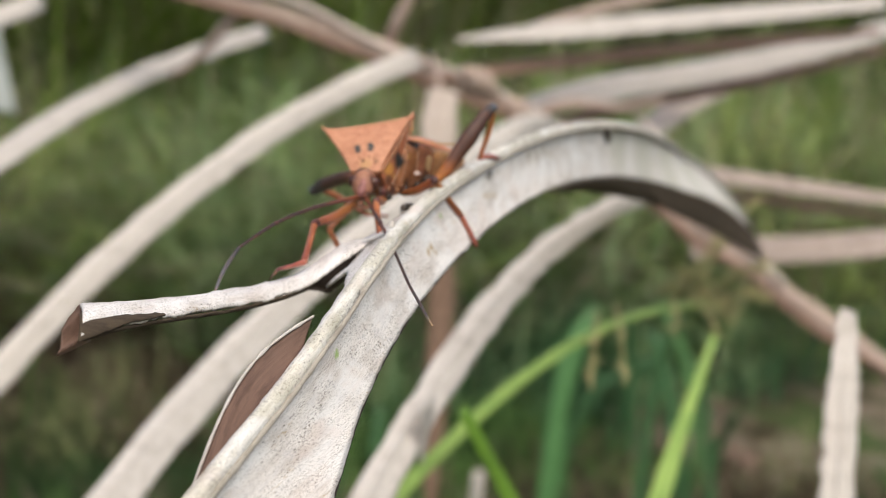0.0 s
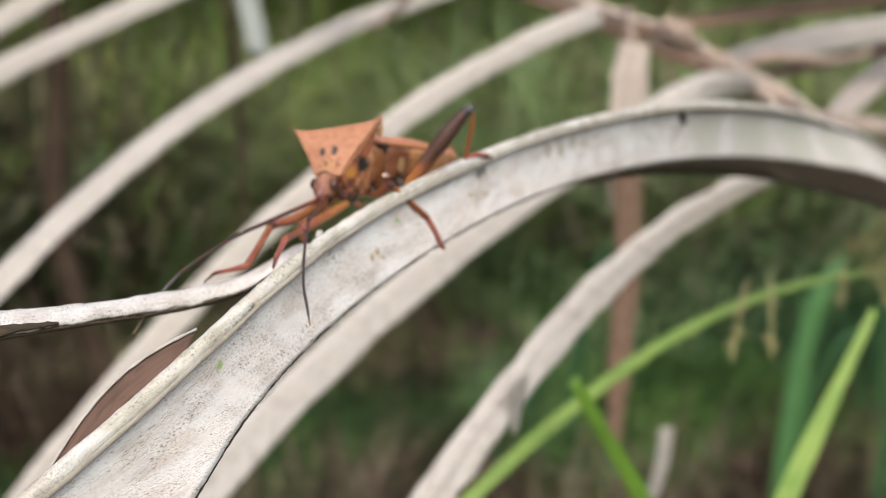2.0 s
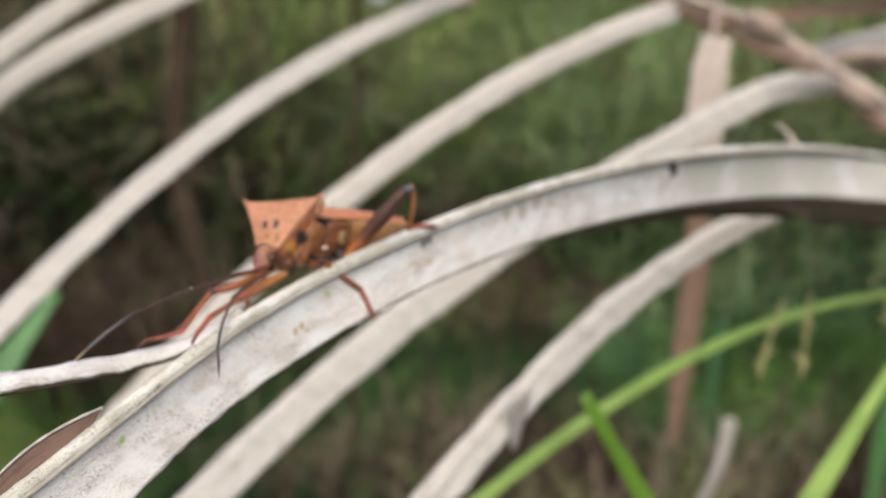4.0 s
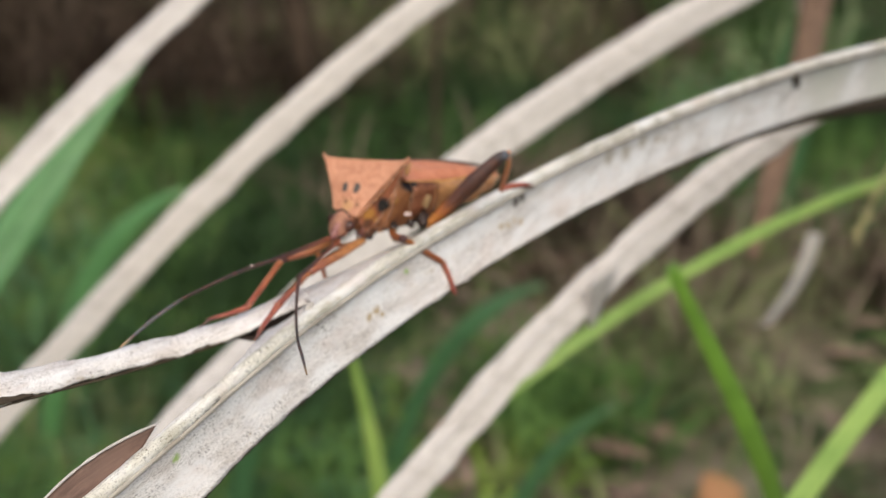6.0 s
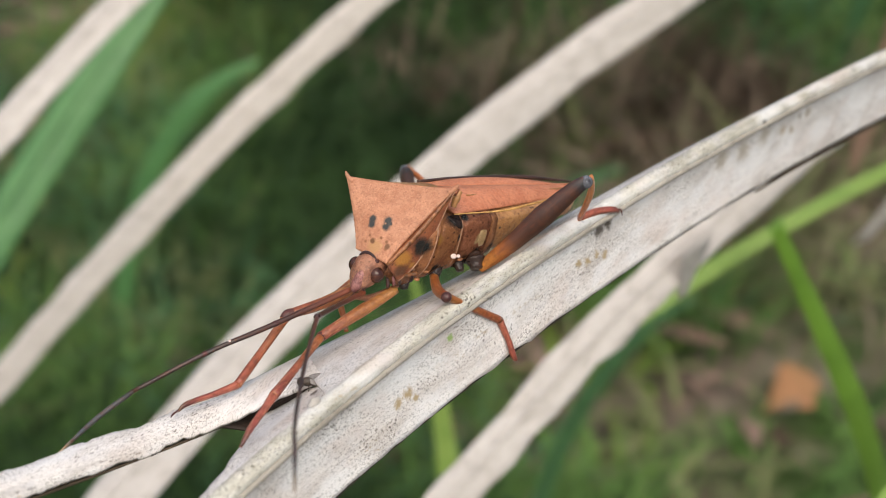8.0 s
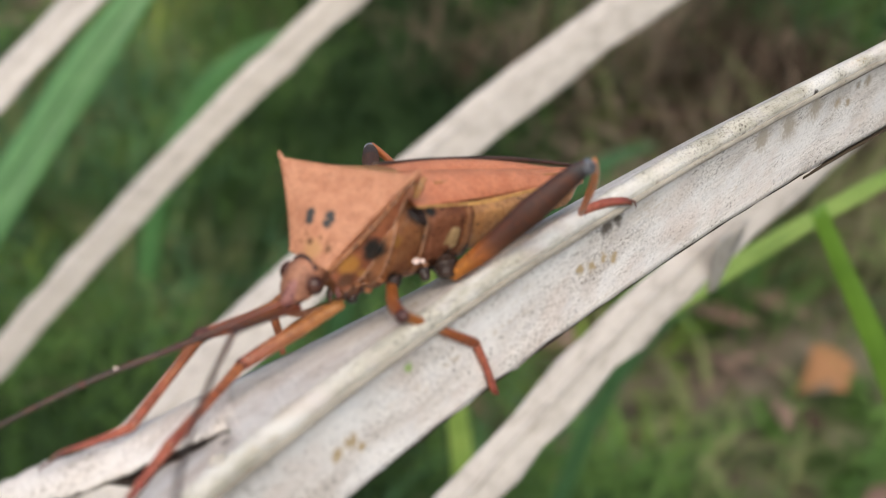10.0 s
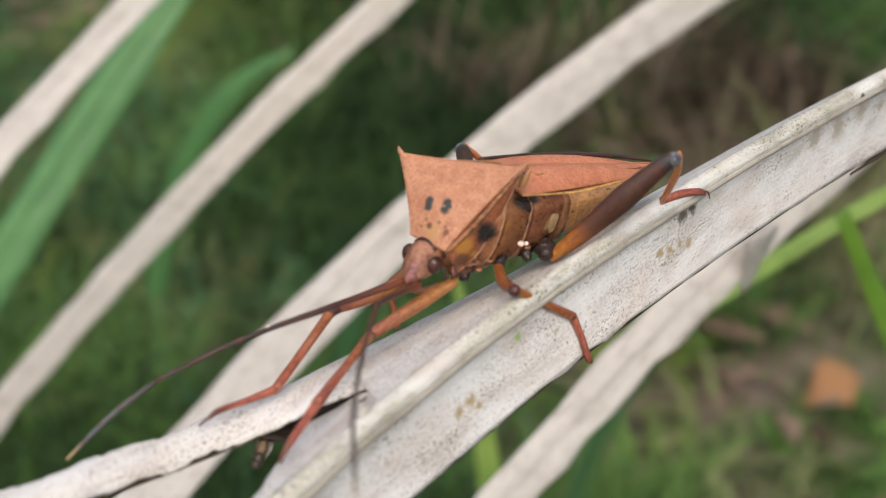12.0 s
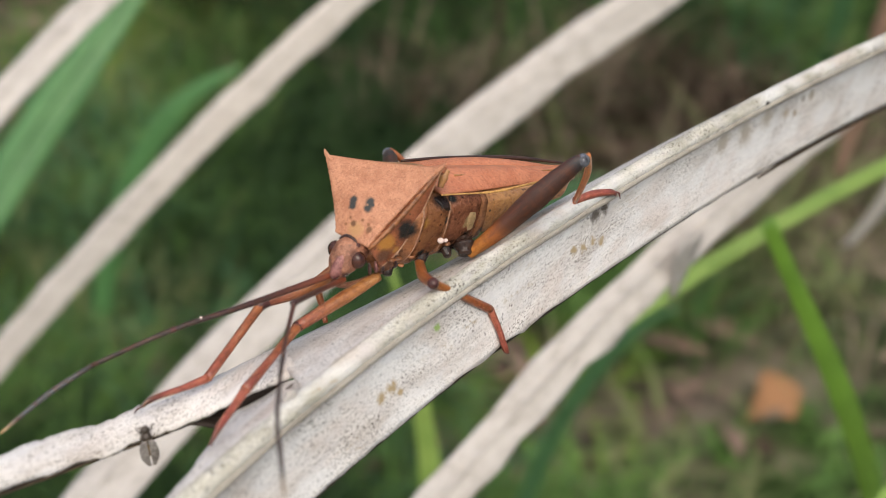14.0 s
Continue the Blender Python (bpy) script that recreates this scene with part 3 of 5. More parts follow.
leaf("dry_leaf", [(96, 25, 0), (98, 28, 500), (104, 42, 780), (112.6, 60.6, 857.9), (118, 68, 876), (123, 74, 889), (128, 80, 899)], 7.0, M_FAR, "pale dry stalk standing beside the blade's end", ends=(1, 0.5), seed=29, n=60, facing=(-0.3, -1, 0.1))

# green grass
GRASS = "green grass blades"
leaf("grass_blade", [(-95, 0, 0), (-80, 0, 560), (-30, 28, 805), (-14.9, 43.3, 830.4), (0, 58, 848), (10, 78, 846), (24, 96, 853), (81.5, 135.2, 882.4), (132.6, 180.9, 877.6), (200, 230, 861)], 3.0, M_GREEN, "bright green grass stem bending over", ends=(1, 0.6), seed=7, n=120, group=GRASS, rib=0.3, ragged=0.1)
leaf("grass_blade", [(20, 40, 0), (22, 44, 500), (48, 60, 800), (84, 92, 826), (105, 118, 837), (127, 142, 848), (150, 160, 872)], 5.0, M_GREEN, "bright green grass blade rising to the stem", ends=(1, 0.4), seed=8, n=80, group=GRASS, rib=0.3, ragged=0.1)
leaf("grass_blade", [(135, 190, 0), (130, 185, 400), (118, 158, 700), (107.2, 139.9, 772.5), (96, 123.8, 811.3), (75.2, 111.7, 843.7), (54, 104, 880)], 5.2, M_LUSH, "bright green grass blade leaning against the hanging leaf", ends=(1, 0.5), seed=9, n=80, group=GRASS, rib=0.3, ragged=0.1)
leaf("grass_blade", [(60, 180, 0), (50, 185, 400), (14, 190, 740), (-12, 202, 798)], 7.0, M_GREEN, "green grass blade below the dry leaf", ends=(1, 0.2), seed=17, n=50, group=GRASS, rib=0.3, ragged=0.1)
leaf("grass_blade", [(-270, 150, 0), (-265, 160, 420), (-200, 230, 670), (-157.7, 274.8, 733.7), (-140, 297, 765), (-122, 315, 792), (-96, 342, 826)], 15, M_TEAL, "broad blue-green grass blade leaning over", ends=(1, 0.3), seed=10, n=60, group=GRASS, rib=0.6, ragged=0.1)
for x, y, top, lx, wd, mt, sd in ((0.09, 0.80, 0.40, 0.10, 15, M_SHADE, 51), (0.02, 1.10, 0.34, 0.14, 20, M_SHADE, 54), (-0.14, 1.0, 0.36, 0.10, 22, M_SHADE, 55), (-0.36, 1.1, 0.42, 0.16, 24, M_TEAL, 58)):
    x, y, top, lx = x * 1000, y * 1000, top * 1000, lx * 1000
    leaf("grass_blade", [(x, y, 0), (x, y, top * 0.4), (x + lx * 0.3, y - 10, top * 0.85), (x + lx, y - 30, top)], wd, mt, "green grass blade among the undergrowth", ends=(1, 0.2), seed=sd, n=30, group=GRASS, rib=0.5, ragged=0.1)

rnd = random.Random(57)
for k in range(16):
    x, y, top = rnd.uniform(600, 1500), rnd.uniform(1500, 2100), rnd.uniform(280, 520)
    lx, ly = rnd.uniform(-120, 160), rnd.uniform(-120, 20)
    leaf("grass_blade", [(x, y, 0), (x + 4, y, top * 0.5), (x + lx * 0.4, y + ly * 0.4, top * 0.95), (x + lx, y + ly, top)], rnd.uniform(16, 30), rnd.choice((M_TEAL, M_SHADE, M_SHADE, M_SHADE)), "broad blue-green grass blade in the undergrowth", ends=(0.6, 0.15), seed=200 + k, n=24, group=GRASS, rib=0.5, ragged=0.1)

# seed heads on fine stalks
def seed_head(base, top, seed):
    rnd = random.Random(seed)
    ob = thing("seed_head", (0, 0, 0), "fine yellow-green grass seed head on a thin stalk", "grass", "grass seed heads")
    a, b = Vector(base), Vector(top)
    part("stalk", tube([a.lerp(b, k / 10) + Vector((0, 0, 2.5 * math.sin(k * 0.314))) for k in range(11)], [0.4] * 11, 6), M_SEED, ob)
    for k in range(9):
        p = a.lerp(b, 0.5 + 0.055 * k) + Vector((0, 0, 2.5 * math.sin((5 + 0.55 * k) * 0.314)))
        d = Vector((rnd.uniform(-1, 1), rnd.uniform(-1, 0.5), rnd.uniform(0.3, 1.2))).normalized()
        part("spikelet", tube([p, p + d * 1.1, p + d * 2.2, p + d * 3.2], [0.12, 0.36, 0.32, 0.08], 6), M_SEED, ob)


for i, (p, q) in enumerate((((118, 166, 880), (106, 146, 866)), ((128, 174, 879), (119, 152, 864)), ((160, 197, 873), (184, 191, 902)), ((150, 190, 876), (158, 176, 884)), ((170, 205, 870), (172, 190, 862)), ((182, 214, 866), (196, 200, 868)), ((175, 209, 868), (190, 192, 880)))):
    seed_head(p, q, 70 + i)
rnd = random.Random(91)
for k in range(9):
    p = Vector((150, 190, 876)).lerp(Vector((200, 230, 861)), rnd.uniform(0.15, 1.0))
    seed_head(tuple(p), tuple(p + Vector((rnd.uniform(-9, 14), rnd.uniform(-22, -4), rnd.uniform(-16, 24)))), 80 + k)
curl = tagged(part("dry_scrap", shell(lambda u: Vector((173, 372, 757)).lerp(Vector((160, 370, 712)), u) + Vector((3 * math.sin(3 * u), 0, 0)), lambda u: Vector((181, 374, 755)).lerp(Vector((166, 372, 710)), u) + Vector((4 * math.sin(3 * u), 4, 0)), 24, 5, 0.2, 0.4, 0.5, 33), M_FAR), "small curled white dry leaf scrap caught on grass", "leaf")
tagged(part("fallen_leaf", shell(lambda u: Vector((365, 1100, 25)).lerp(Vector((395, 1180, 40)), u), lambda u: Vector((415, 1090, 45)).lerp(Vector((440, 1160, 30)), u), 16, 8, 0.12, 0.6, 3, 34), M_ORANGE), "orange-brown fallen leaf lying on the litter", "leaf")
tagged(part("fallen_leaf", shell(lambda u: Vector((-262, 1300, 25)).lerp(Vector((-230, 1360, 40)), u), lambda u: Vector((-215, 1290, 45)).lerp(Vector((-190, 1340, 30)), u), 16, 8, 0.12, 0.6, 3, 35), M_ORANGE), "orange-brown fallen leaf lying on the litter", "leaf")
for x, y, r in ((-0.17, 2.1, 24),):
    st = thing("dead_plant", (x, y, 0), "dark brown dead stem standing in the grass", "stem", "dead stems")
    part("stem", tube([Vector((22 * math.sin(k * 0.9) - 6 * k, 0, -20 + 95 * k)) for k in range(11)], [r * (1 - 0.03 * k) for k in range(11)], 10), DEAD, st)

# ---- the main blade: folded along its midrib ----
# brown of the undersides, darkened further for the shade they lie in
M_UNDER = dead_leaf("brown with shade in its colour", (0.075, 0.055, 0.036), (0.03, 0.022, 0.015), 0.66, 0.95)
RIDGE = [(-26.9, -52.3, 934.9), (-13.3, -38.1, 941.1), (-11.2, -30.5, 943.5), (10.7, -4.3, 944.8), (40.5, 31.5, 946.6), (79.4, 77.9, 939.0), (122.5, 135.4, 923.9), (143, 159, 918), (174, 186, 905), (196, 207, 882)]
LOWER = [(-18.5, -46.8, 930.5), (-13.3, -38.1, 935.0), (-3.7, -25.6, 937.8), (9.0, -9.7, 938.7), (34.5, 22.0, 941.0), (80.0, 83.0, 928.5), (116.3, 118.8, 917.5), (129, 132, 914), (166, 172, 902), (190, 198, 886)]
FAR = [(-11.5, -17.6, 937.8), (-4.5, -10.5, 937.8), (3, -1.5, 938.2), (17, 12, 937.4), (44, 45, 936), (80, 82, 925), (109, 114.8, 911.9), (130, 137, 904.8), (166, 176, 889), (196.8, 202.7, 878.7)]
blade = thing("dry_leaf", (0, 0, 0), "long weathered grey-beige dry leaf blade folded along its midrib", "leaf", "dry leaves")


def past(ctrl, u, v, stop=1.0):
    """The curve from parameter u on, stretched over 0..1; below zero it goes straight on."""
    w = u + (stop - u) * v
    return bezier(ctrl, w) if w >= 0 else bezier(ctrl, 0) + (bezier(ctrl, 0.01) - bezier(ctrl, 0)) * w * 100


def onward(ctrl, u):
    """The curve, going straight on past its end."""
    return bezier(ctrl, min(1.0, u)) + (bezier(ctrl, 1.0) - bezier(ctrl, 0.99)) * max(0.0, u - 1.0) * 100


def ridge(u):
    return past(RIDGE, -0.09, u)


def lower(u):
    return past(LOWER, -0.09, u)


M_FLAP = dead_leaf("brown flap", (0.165, 0.10, 0.075), (0.085, 0.05, 0.037), 0.7)
SLIT = 0.2055
part("near_half", shell(ridge, lower, 260, 20, -0.04, 0.25, 0.22, 11), M_BLADE, blade)
def far_border(u):
    """Border of the half turned away; it lifts towards the drooping end."""
    v = max(0.0, (u - 0.46) / 0.54)
    return bezier(FAR, u).lerp(past(LOWER, 0.40, v), 0.27 * min(1.0, v * 4))


part("far_half", shell(lambda u: past(RIDGE, SLIT, u), far_border, 170, 10, 0.03, 0.25, 0.2, 12), M_BLADE, blade)
part("midrib", tube([ridge(i / 300) + Vector((0.05, 0.1, -0.1)) for i in range(301)], [0.68 + 0.06 * noise.noise(Vector((i * 0.4, 0, 0))) + 0.05 * noise.noise(Vector((i * 1.7, 3, 0))) for i in range(301)], 14), M_RIB, blade, "pale rounded midrib")
# groove along the midrib, its shade painted in
part("midrib_groove", tube([ridge(i / 300) + Vector((0.52, -0.34, -0.42 + 0.1 * noise.noise(Vector((i * 0.11, 7, 0))))) for i in range(301)], [0.25 + 0.06 * noise.noise(Vector((i * 0.5, 5, 0))) for i in range(301)], 8), M_GROOVE, blade, "groove beside the midrib, shade in its colour")


TORN = ((0.0, 0.75), (0.13, 0.85), (0.15, 1.25), (0.165, 1.7), (0.222, 1.7))
TONGUE = ((0.165, (-13.4, -24.4, 937.0)), (0.176, (-12.9, -22.9, 937.0)), (0.185, (-12.1, -22.6, 937.3)), (0.195, (-11.2, -22.2, 937.8)), (0.205, (-10.7, -22.4, 938.5)), (0.213, (-10.2, -22.9, 939.3)), (0.222, (-9.4, -23.6, 940.2)))


def step_between(table, w):
    for (a, p), (b, q) in zip(table, table[1:]):
        if w <= b + 1e-9:
            return p, q, max(0.0, (w - a) / (b - a))


def flange(u):
    """Outer border of the strip left on the midrib: a wide tongue beside the slit, narrow further down."""
    w = 0.222 * u
    p, q, v = step_between(TORN, w)
    side = bezier(RIDGE, w) + Vector((-1.15, 1.25, -0.85)) * (p + (q - p) * v + 0.08 * math.sin(u * 61) * (1 - u))
    p, q, v = step_between(TONGUE, w)
    return side.lerp(Vector(p).lerp(Vector(q), v), max(0.0, min(1.0, (w - 0.163) / 0.011)))


part("torn_edge", shell(lambda u: bezier(RIDGE, 0.222 * u), flange, 160, 8, 0.03, 0.25, 0.22, 15), M_BLADE, blade, "ragged torn edge beside the midrib")
SU = [(-36, -40.8, 941.4), (-25, -32, 938.8), (-14, -20.5, 938.0), (-11.5, -17.6, 937.8)]
SL = [(-36.6, -45.6, 940.4), (-30.8, -41.2, 940.7), (-22.5, -30.6, 937.0), (-15.0, -25.2, 937.9), (-13.2, -24.6, 938.7), (-11.4, -23.9, 939.6), (-9.4, -23.6, 940.6)]
SU2 = [SU[0], (-30, -36.0, 940.0), (-22, -28.8, 938.5), (-15.6, -22.0, 938.0), (-14.2, -20.5, 937.9), (-12.9, -19.0, 937.85), (-11.5, -17.6, 937.8)]
part("torn_strip", shell(lambda u: onward(SU2, 1.07 * u), lambda u: onward(SL, 1.07 * u), 150, 10, 0.12, 0.25, 0.5, 13), M_BLADE, blade, "narrow torn strip of the blade with a ragged edge")
# the shade under the strip's edge is in this colour
part("strip_underside", shell(lambda u: past(SL, 0.0, u, 0.55) + Vector((0.05, 0.1, -0.22)), lambda u: past(SL, 0.0, u, 0.55) + Vector((0.15, 1.0 + 0.3 * u, -0.5 - 0.2 * u)), 90, 5, -0.12, 0.15, 0.4, 16), M_UNDER, blade, "rolled-under edge of the torn strip, shade in its colour")
# added dark sheet: the shade inside the fold, behind the slit
part("fold_shade", shell(lambda u: past(SL, 0.485, u) + Vector((0.0, 0.3, -0.25)), lambda u: flange(0.775 + 0.215 * u) + Vector((0.2, -0.5, -0.45)), 40, 5, 0.0, 0.15, 0.1, 19), M_DARK, blade, "dark sheet for the shaded inside seen through the slit")
# brown underside, with the shade under the droop painted in
part("drooping_underside", shell(lambda u: past(LOWER, 0.40, u) + Vector((0.5, 0.6, -0.35)), lambda u: far_border(0.46 + 0.54 * u) + Vector((-0.15, -0.3, -0.35)), 90, 6, 0.0, 0.2, 0.9, 20), M_UNDER, blade, "brown underside where the blade droops, shade in its colour")
part("strip_tip", shell(lambda u: Vector((-36, -40.9, 941.3)).lerp(Vector((-37.6, -43.4, 940.4)), u), lambda u: Vector((-36.5, -45.2, 940.2)).lerp(Vector((-38.2, -45.4, 939.2)), u), 14, 8, -0.3, 0.25, 0.5, 17), M_FLAP, blade, "curled brown tip of the torn strip")
# a dark sheet laid over the tip as the shade of its hollow
part("tip_shade", shell(lambda u: bezier(SL, 0.17 * (1 - u)).lerp(bezier(SU2, 0.12 * (1 - u)), 0.6 * u) + Vector((-0.1, -0.45, 0.3)), lambda u: bezier(SL, 0.17 * (1 - u)) + Vector((-0.3 * u, -0.5, 0.2 - 0.5 * u)), 24, 5, 0.1, 0.12, 0.25, 27), M_UNDER, blade, "dark sheet for the shade in the curled tip")
FU = [(-31.4, -54, 931.5), (-27.2, -47.8, 937), (-25, -44.9, 937.9), (-19.6, -42.0, 939.3)]
part("curled_flap", shell(lambda u: bezier(FU, u), lambda u: past(RIDGE, 0.0, -0.05 + 0.105 * u) + Vector((-0.4, 0.3, -0.5)), 40, 8, -0.16, 0.25, 0.25, 14), M_FLAP, blade, "curled brown flap torn from the blade")
part("flap_rim", tube([bezier(FU, i / 40) + Vector((0, -0.1, 0.05)) for i in range(41)], [0.11 + 0.06 * noise.noise(Vector((i * 0.4, 9, 0))) for i in range(41)], 8), M_FAR, blade, "pale rim of the curled flap")
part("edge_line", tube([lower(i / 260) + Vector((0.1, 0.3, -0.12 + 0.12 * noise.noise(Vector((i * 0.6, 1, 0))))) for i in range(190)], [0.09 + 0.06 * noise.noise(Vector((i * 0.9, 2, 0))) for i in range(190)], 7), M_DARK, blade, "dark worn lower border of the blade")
part("crack", tube([Vector((53.75, 47.0, 941.6)), Vector((53.55, 46.9, 940.8)), Vector((54.0, 47.1, 940.0)), Vector((54.0, 47.2, 939.1))], [0.15, 0.46, 0.4, 0.15], 7), M_DARK, blade, "short dark crack across the blade")
# the midrib's shadow line, drawn as a thin dark tube
part("midrib_shade", tube([ridge(0.44 + 0.54 * i / 200) + Vector((0.55, -0.42, -0.72 + 0.08 * noise.noise(Vector((i * 0.2, 6, 0))))) for i in range(201)], [max(0.02, (0.26 + 0.13 * noise.noise(Vector((i * 0.35, 4, 0)))) * min(1, i / 80)) for i in range(201)], 7), M_DARK, blade, "dark line for the shade under the midrib")
part("loose_scale", shell(lambda u: Vector((-8.9, -28.9, 943.0)).lerp(Vector((-8.6, -28.5, 943.5)), u), lambda u: Vector((-8.1, -28.0, 943.0)).lerp(Vector((-8.2, -28.0, 943.4)), u), 6, 4, 0.2, 0.15, 0.15, 44), M_FAR, blade)
CURL = [(89.8, 92.7, 934.0), (88.9, 93.9, 936.7), (87.3, 94.7, 938.1), (85.9, 94.8, 938.2)]
part("curled_fibre", tube([bezier(CURL, k / 16) for k in range(17)], [0.55 - 0.025 * k for k in range(17)], 7), M_ROSY, blade, "fine curled fibre lifted off the midrib")
part("torn_flap", shell(lambda u: past(LOWER, 0.54, u, 0.60) + Vector((0.3, 0.5, -0.3)), lambda u: past(LOWER, 0.54, u, 0.60) + Vector((0.6 + 3.0 * u * u, 1.2 + 3.0 * u * u, -1.0 - 5.2 * u ** 1.5)), 20, 6, 0.1, 0.2, 0.5, 63), M_UNDER, blade, "torn flap under the drooping end, shade in its colour")
ROOT = [(-80, -70, 0), (-80, -72, 600), (-64, -92, 885), (-38, -64, 926)]
part("lower_blade", shell(lambda u: bezier(ROOT, u), lambda u: bezier(ROOT, u) + Vector((7.5, 3.5, -2.5)), 40, 6, 0.03, 0.3, 0.3, 18), M_BLADE, blade)


# ---- the insect ----
def chitin(name, light, dark, rough, grain, height, marks=(), deep=None, veins=0, pits=0, ragged=0.8):
    """Insect shell: grainy, pitted and mottled at millimetre scale."""
    m, n, l, b = nodes(name, rough, 0.4)
    oc = n.new("ShaderNodeTexCoord").outputs["Object"]
    fine = noise_tex(n, l, oc, grain, 3, 0.7)
    broad = noise_tex(n, l, oc, grain * 0.22, 5, 0.65)
    c = ramp(n, l, broad, [(0.34, dark), (0.56, light), (0.75, tuple(min(1, v * 1.2) for v in light))])
    c = mix(n, l, ramp(n, l, fine, [(0.32, (0.6, 0.6, 0.6)), (0.5, (0, 0, 0))]), c, deep or tuple(v * 0.55 for v in dark))
    if veins:
        v = n.new("ShaderNodeTexVoronoi")
        v.feature = "DISTANCE_TO_EDGE"
        v.inputs["Scale"].default_value = veins
        warp = n.new("ShaderNodeVectorMath")
        warp.operation = "MULTIPLY_ADD"
        wn2 = n.new("ShaderNodeTexNoise")
        wn2.inputs["Scale"].default_value = veins * 0.8
        l.new(oc, wn2.inputs["Vector"])
        l.new(wn2.outputs["Color"], warp.inputs[0])
        warp.inputs[1].default_value = (0.0012, 0.0012, 0.0012)
        l.new(oc, warp.inputs[2])
        l.new(warp.outputs[0], v.inputs["Vector"])
        c = mix(n, l, ramp(n, l, v.outputs["Distance"], [(0.0, (0.6, 0.6, 0.6)), (0.11, (0, 0, 0))]), c, tuple(min(1, q * 1.35) for q in light))
        c = mix(n, l, ramp(n, l, v.outputs["Distance"], [(0.2, (0, 0, 0)), (0.5, (0.55, 0.55, 0.55))]), c, dark)
    tiny = noise_tex(n, l, oc, grain * 2.1, 2, 0.6)
    c = mix(n, l, ramp(n, l, tiny, [(0.56, (0, 0, 0)), (0.68, (0.45, 0.45, 0.45))]), c, tuple(min(1, q * 1.45) for q in light))
    if pits:
        v = n.new("ShaderNodeTexVoronoi")
        v.inputs["Scale"].default_value = pits
        v.inputs["Randomness"].default_value = 1.0
        l.new(oc, v.inputs["Vector"])
        dots = ramp(n, l, v.outputs["Distance"], [(0.16, (0.9, 0.9, 0.9)), (0.27, (0, 0, 0))])
        patch = ramp(n, l, noise_tex(n, l, oc, pits * 0.22, 2, 0.5), [(0.42, (0, 0, 0)), (0.58, (1, 1, 1))])
        c = mix(n, l, mix(n, l, 1.0, dots, patch, "MULTIPLY"), c, (0.05, 0.025, 0.012))
    l.new(marked(n, l, c, marks, ragged), b.inputs["Base Color"])
    bump(n, l, b, fine, 0.5, height)
    return m


def limb_colour(name, stops, rough=0.32, mottle=1.0, length=12.0):
    """Leg and feeler colour by the distance in millimetres along the limb, divided by a length."""
    m, n, l, b = nodes(name, rough, 0.5)
    tc = n.new("ShaderNodeTexCoord")
    sep = n.new("ShaderNodeSeparateXYZ")
    l.new(tc.outputs["UV"], sep.inputs[0])
    d = n.new("ShaderNodeMath")
    d.operation = "DIVIDE"
    d.inputs[1].default_value = length
    l.new(sep.outputs[0], d.inputs[0])
    g = noise_tex(n, l, tc.outputs["Object"], 2500, 3, 0.6)
    c = ramp(n, l, d.outputs[0], stops)
    streak = noise_tex(n, l, tc.outputs["UV"], 1.0, 4, 0.65, (0.5, 5.0, 1))
    c = mix(n, l, ramp(n, l, streak, [(0.54, (0, 0, 0)), (0.66, (0.5 * mottle, 0.5 * mottle, 0.5 * mottle))]), c, (0.62, 0.36, 0.20))
    c = mix(n, l, ramp(n, l, streak, [(0.34, (0.6, 0.6, 0.6)), (0.46, (0, 0, 0))]), c, (0.13, 0.035, 0.015))
    c = mix(n, l, ramp(n, l, g, [(0.38, (0.45, 0.45, 0.45)), (0.55, (0, 0, 0))]), c, (0.10, 0.03, 0.012))
    l.new(c, b.inputs["Base Color"])
    bump(n, l, b, streak, 0.4, 0.00012)
    b.inputs["Subsurface Weight"].default_value = 0.12
    b.inputs["Subsurface Radius"].default_value = (0.0006, 0.0003, 0.0001)
    return m


O = Vector((0, -10, 940))


def loc(*p):
    return Vector(p) - O


BLACK = (0.012, 0.013, 0.012)
SPOT = (0.035, 0.037, 0.035)
M_SHIELD = chitin("satin orange-brown shield", (0.50, 0.235, 0.135), (0.41, 0.17, 0.092), 0.42, 5600, 0.0002,
                  [(loc(-6.5, -13.2, 948.0), 0.40, SPOT), (loc(-6.5, -13.45, 947.65), 0.36, SPOT), (loc(-5.35, -13.6, 948.2), 0.42, SPOT), (loc(-5.4, -13.85, 947.8), 0.38, SPOT), (loc(-5.1, -13.75, 948.0), 0.22, SPOT), (loc(-6.62, -13.2, 948.1), 0.12, (0.36, 0.19, 0.11)), (loc(-5.5, -13.75, 948.05), 0.12, (0.36, 0.19, 0.11)),
                   *[(loc(-6.95 + 0.42 * k, -13.85 - 0.2 * k + 0.1 * (k % 2), 947.15 - 0.12 * (k % 3)), 0.16, (0.24, 0.10, 0.045)) for k in range(6)],
                   *[(loc(-6.9 + 0.40 * k, -14.2 - 0.2 * k, 946.65 + 0.12 * (k % 2)), 0.2, (0.60, 0.33, 0.17) if k % 2 else (0.27, 0.11, 0.05)) for k in range(5)],
                   (loc(-6.1, -14.6, 946.5), 0.7, (0.46, 0.245, 0.11)), (loc(-6.3, -14.3, 946.8), 0.28, (0.16, 0.07, 0.03)), (loc(-5.2, -14.9, 946.8), 0.28, (0.18, 0.08, 0.035))])
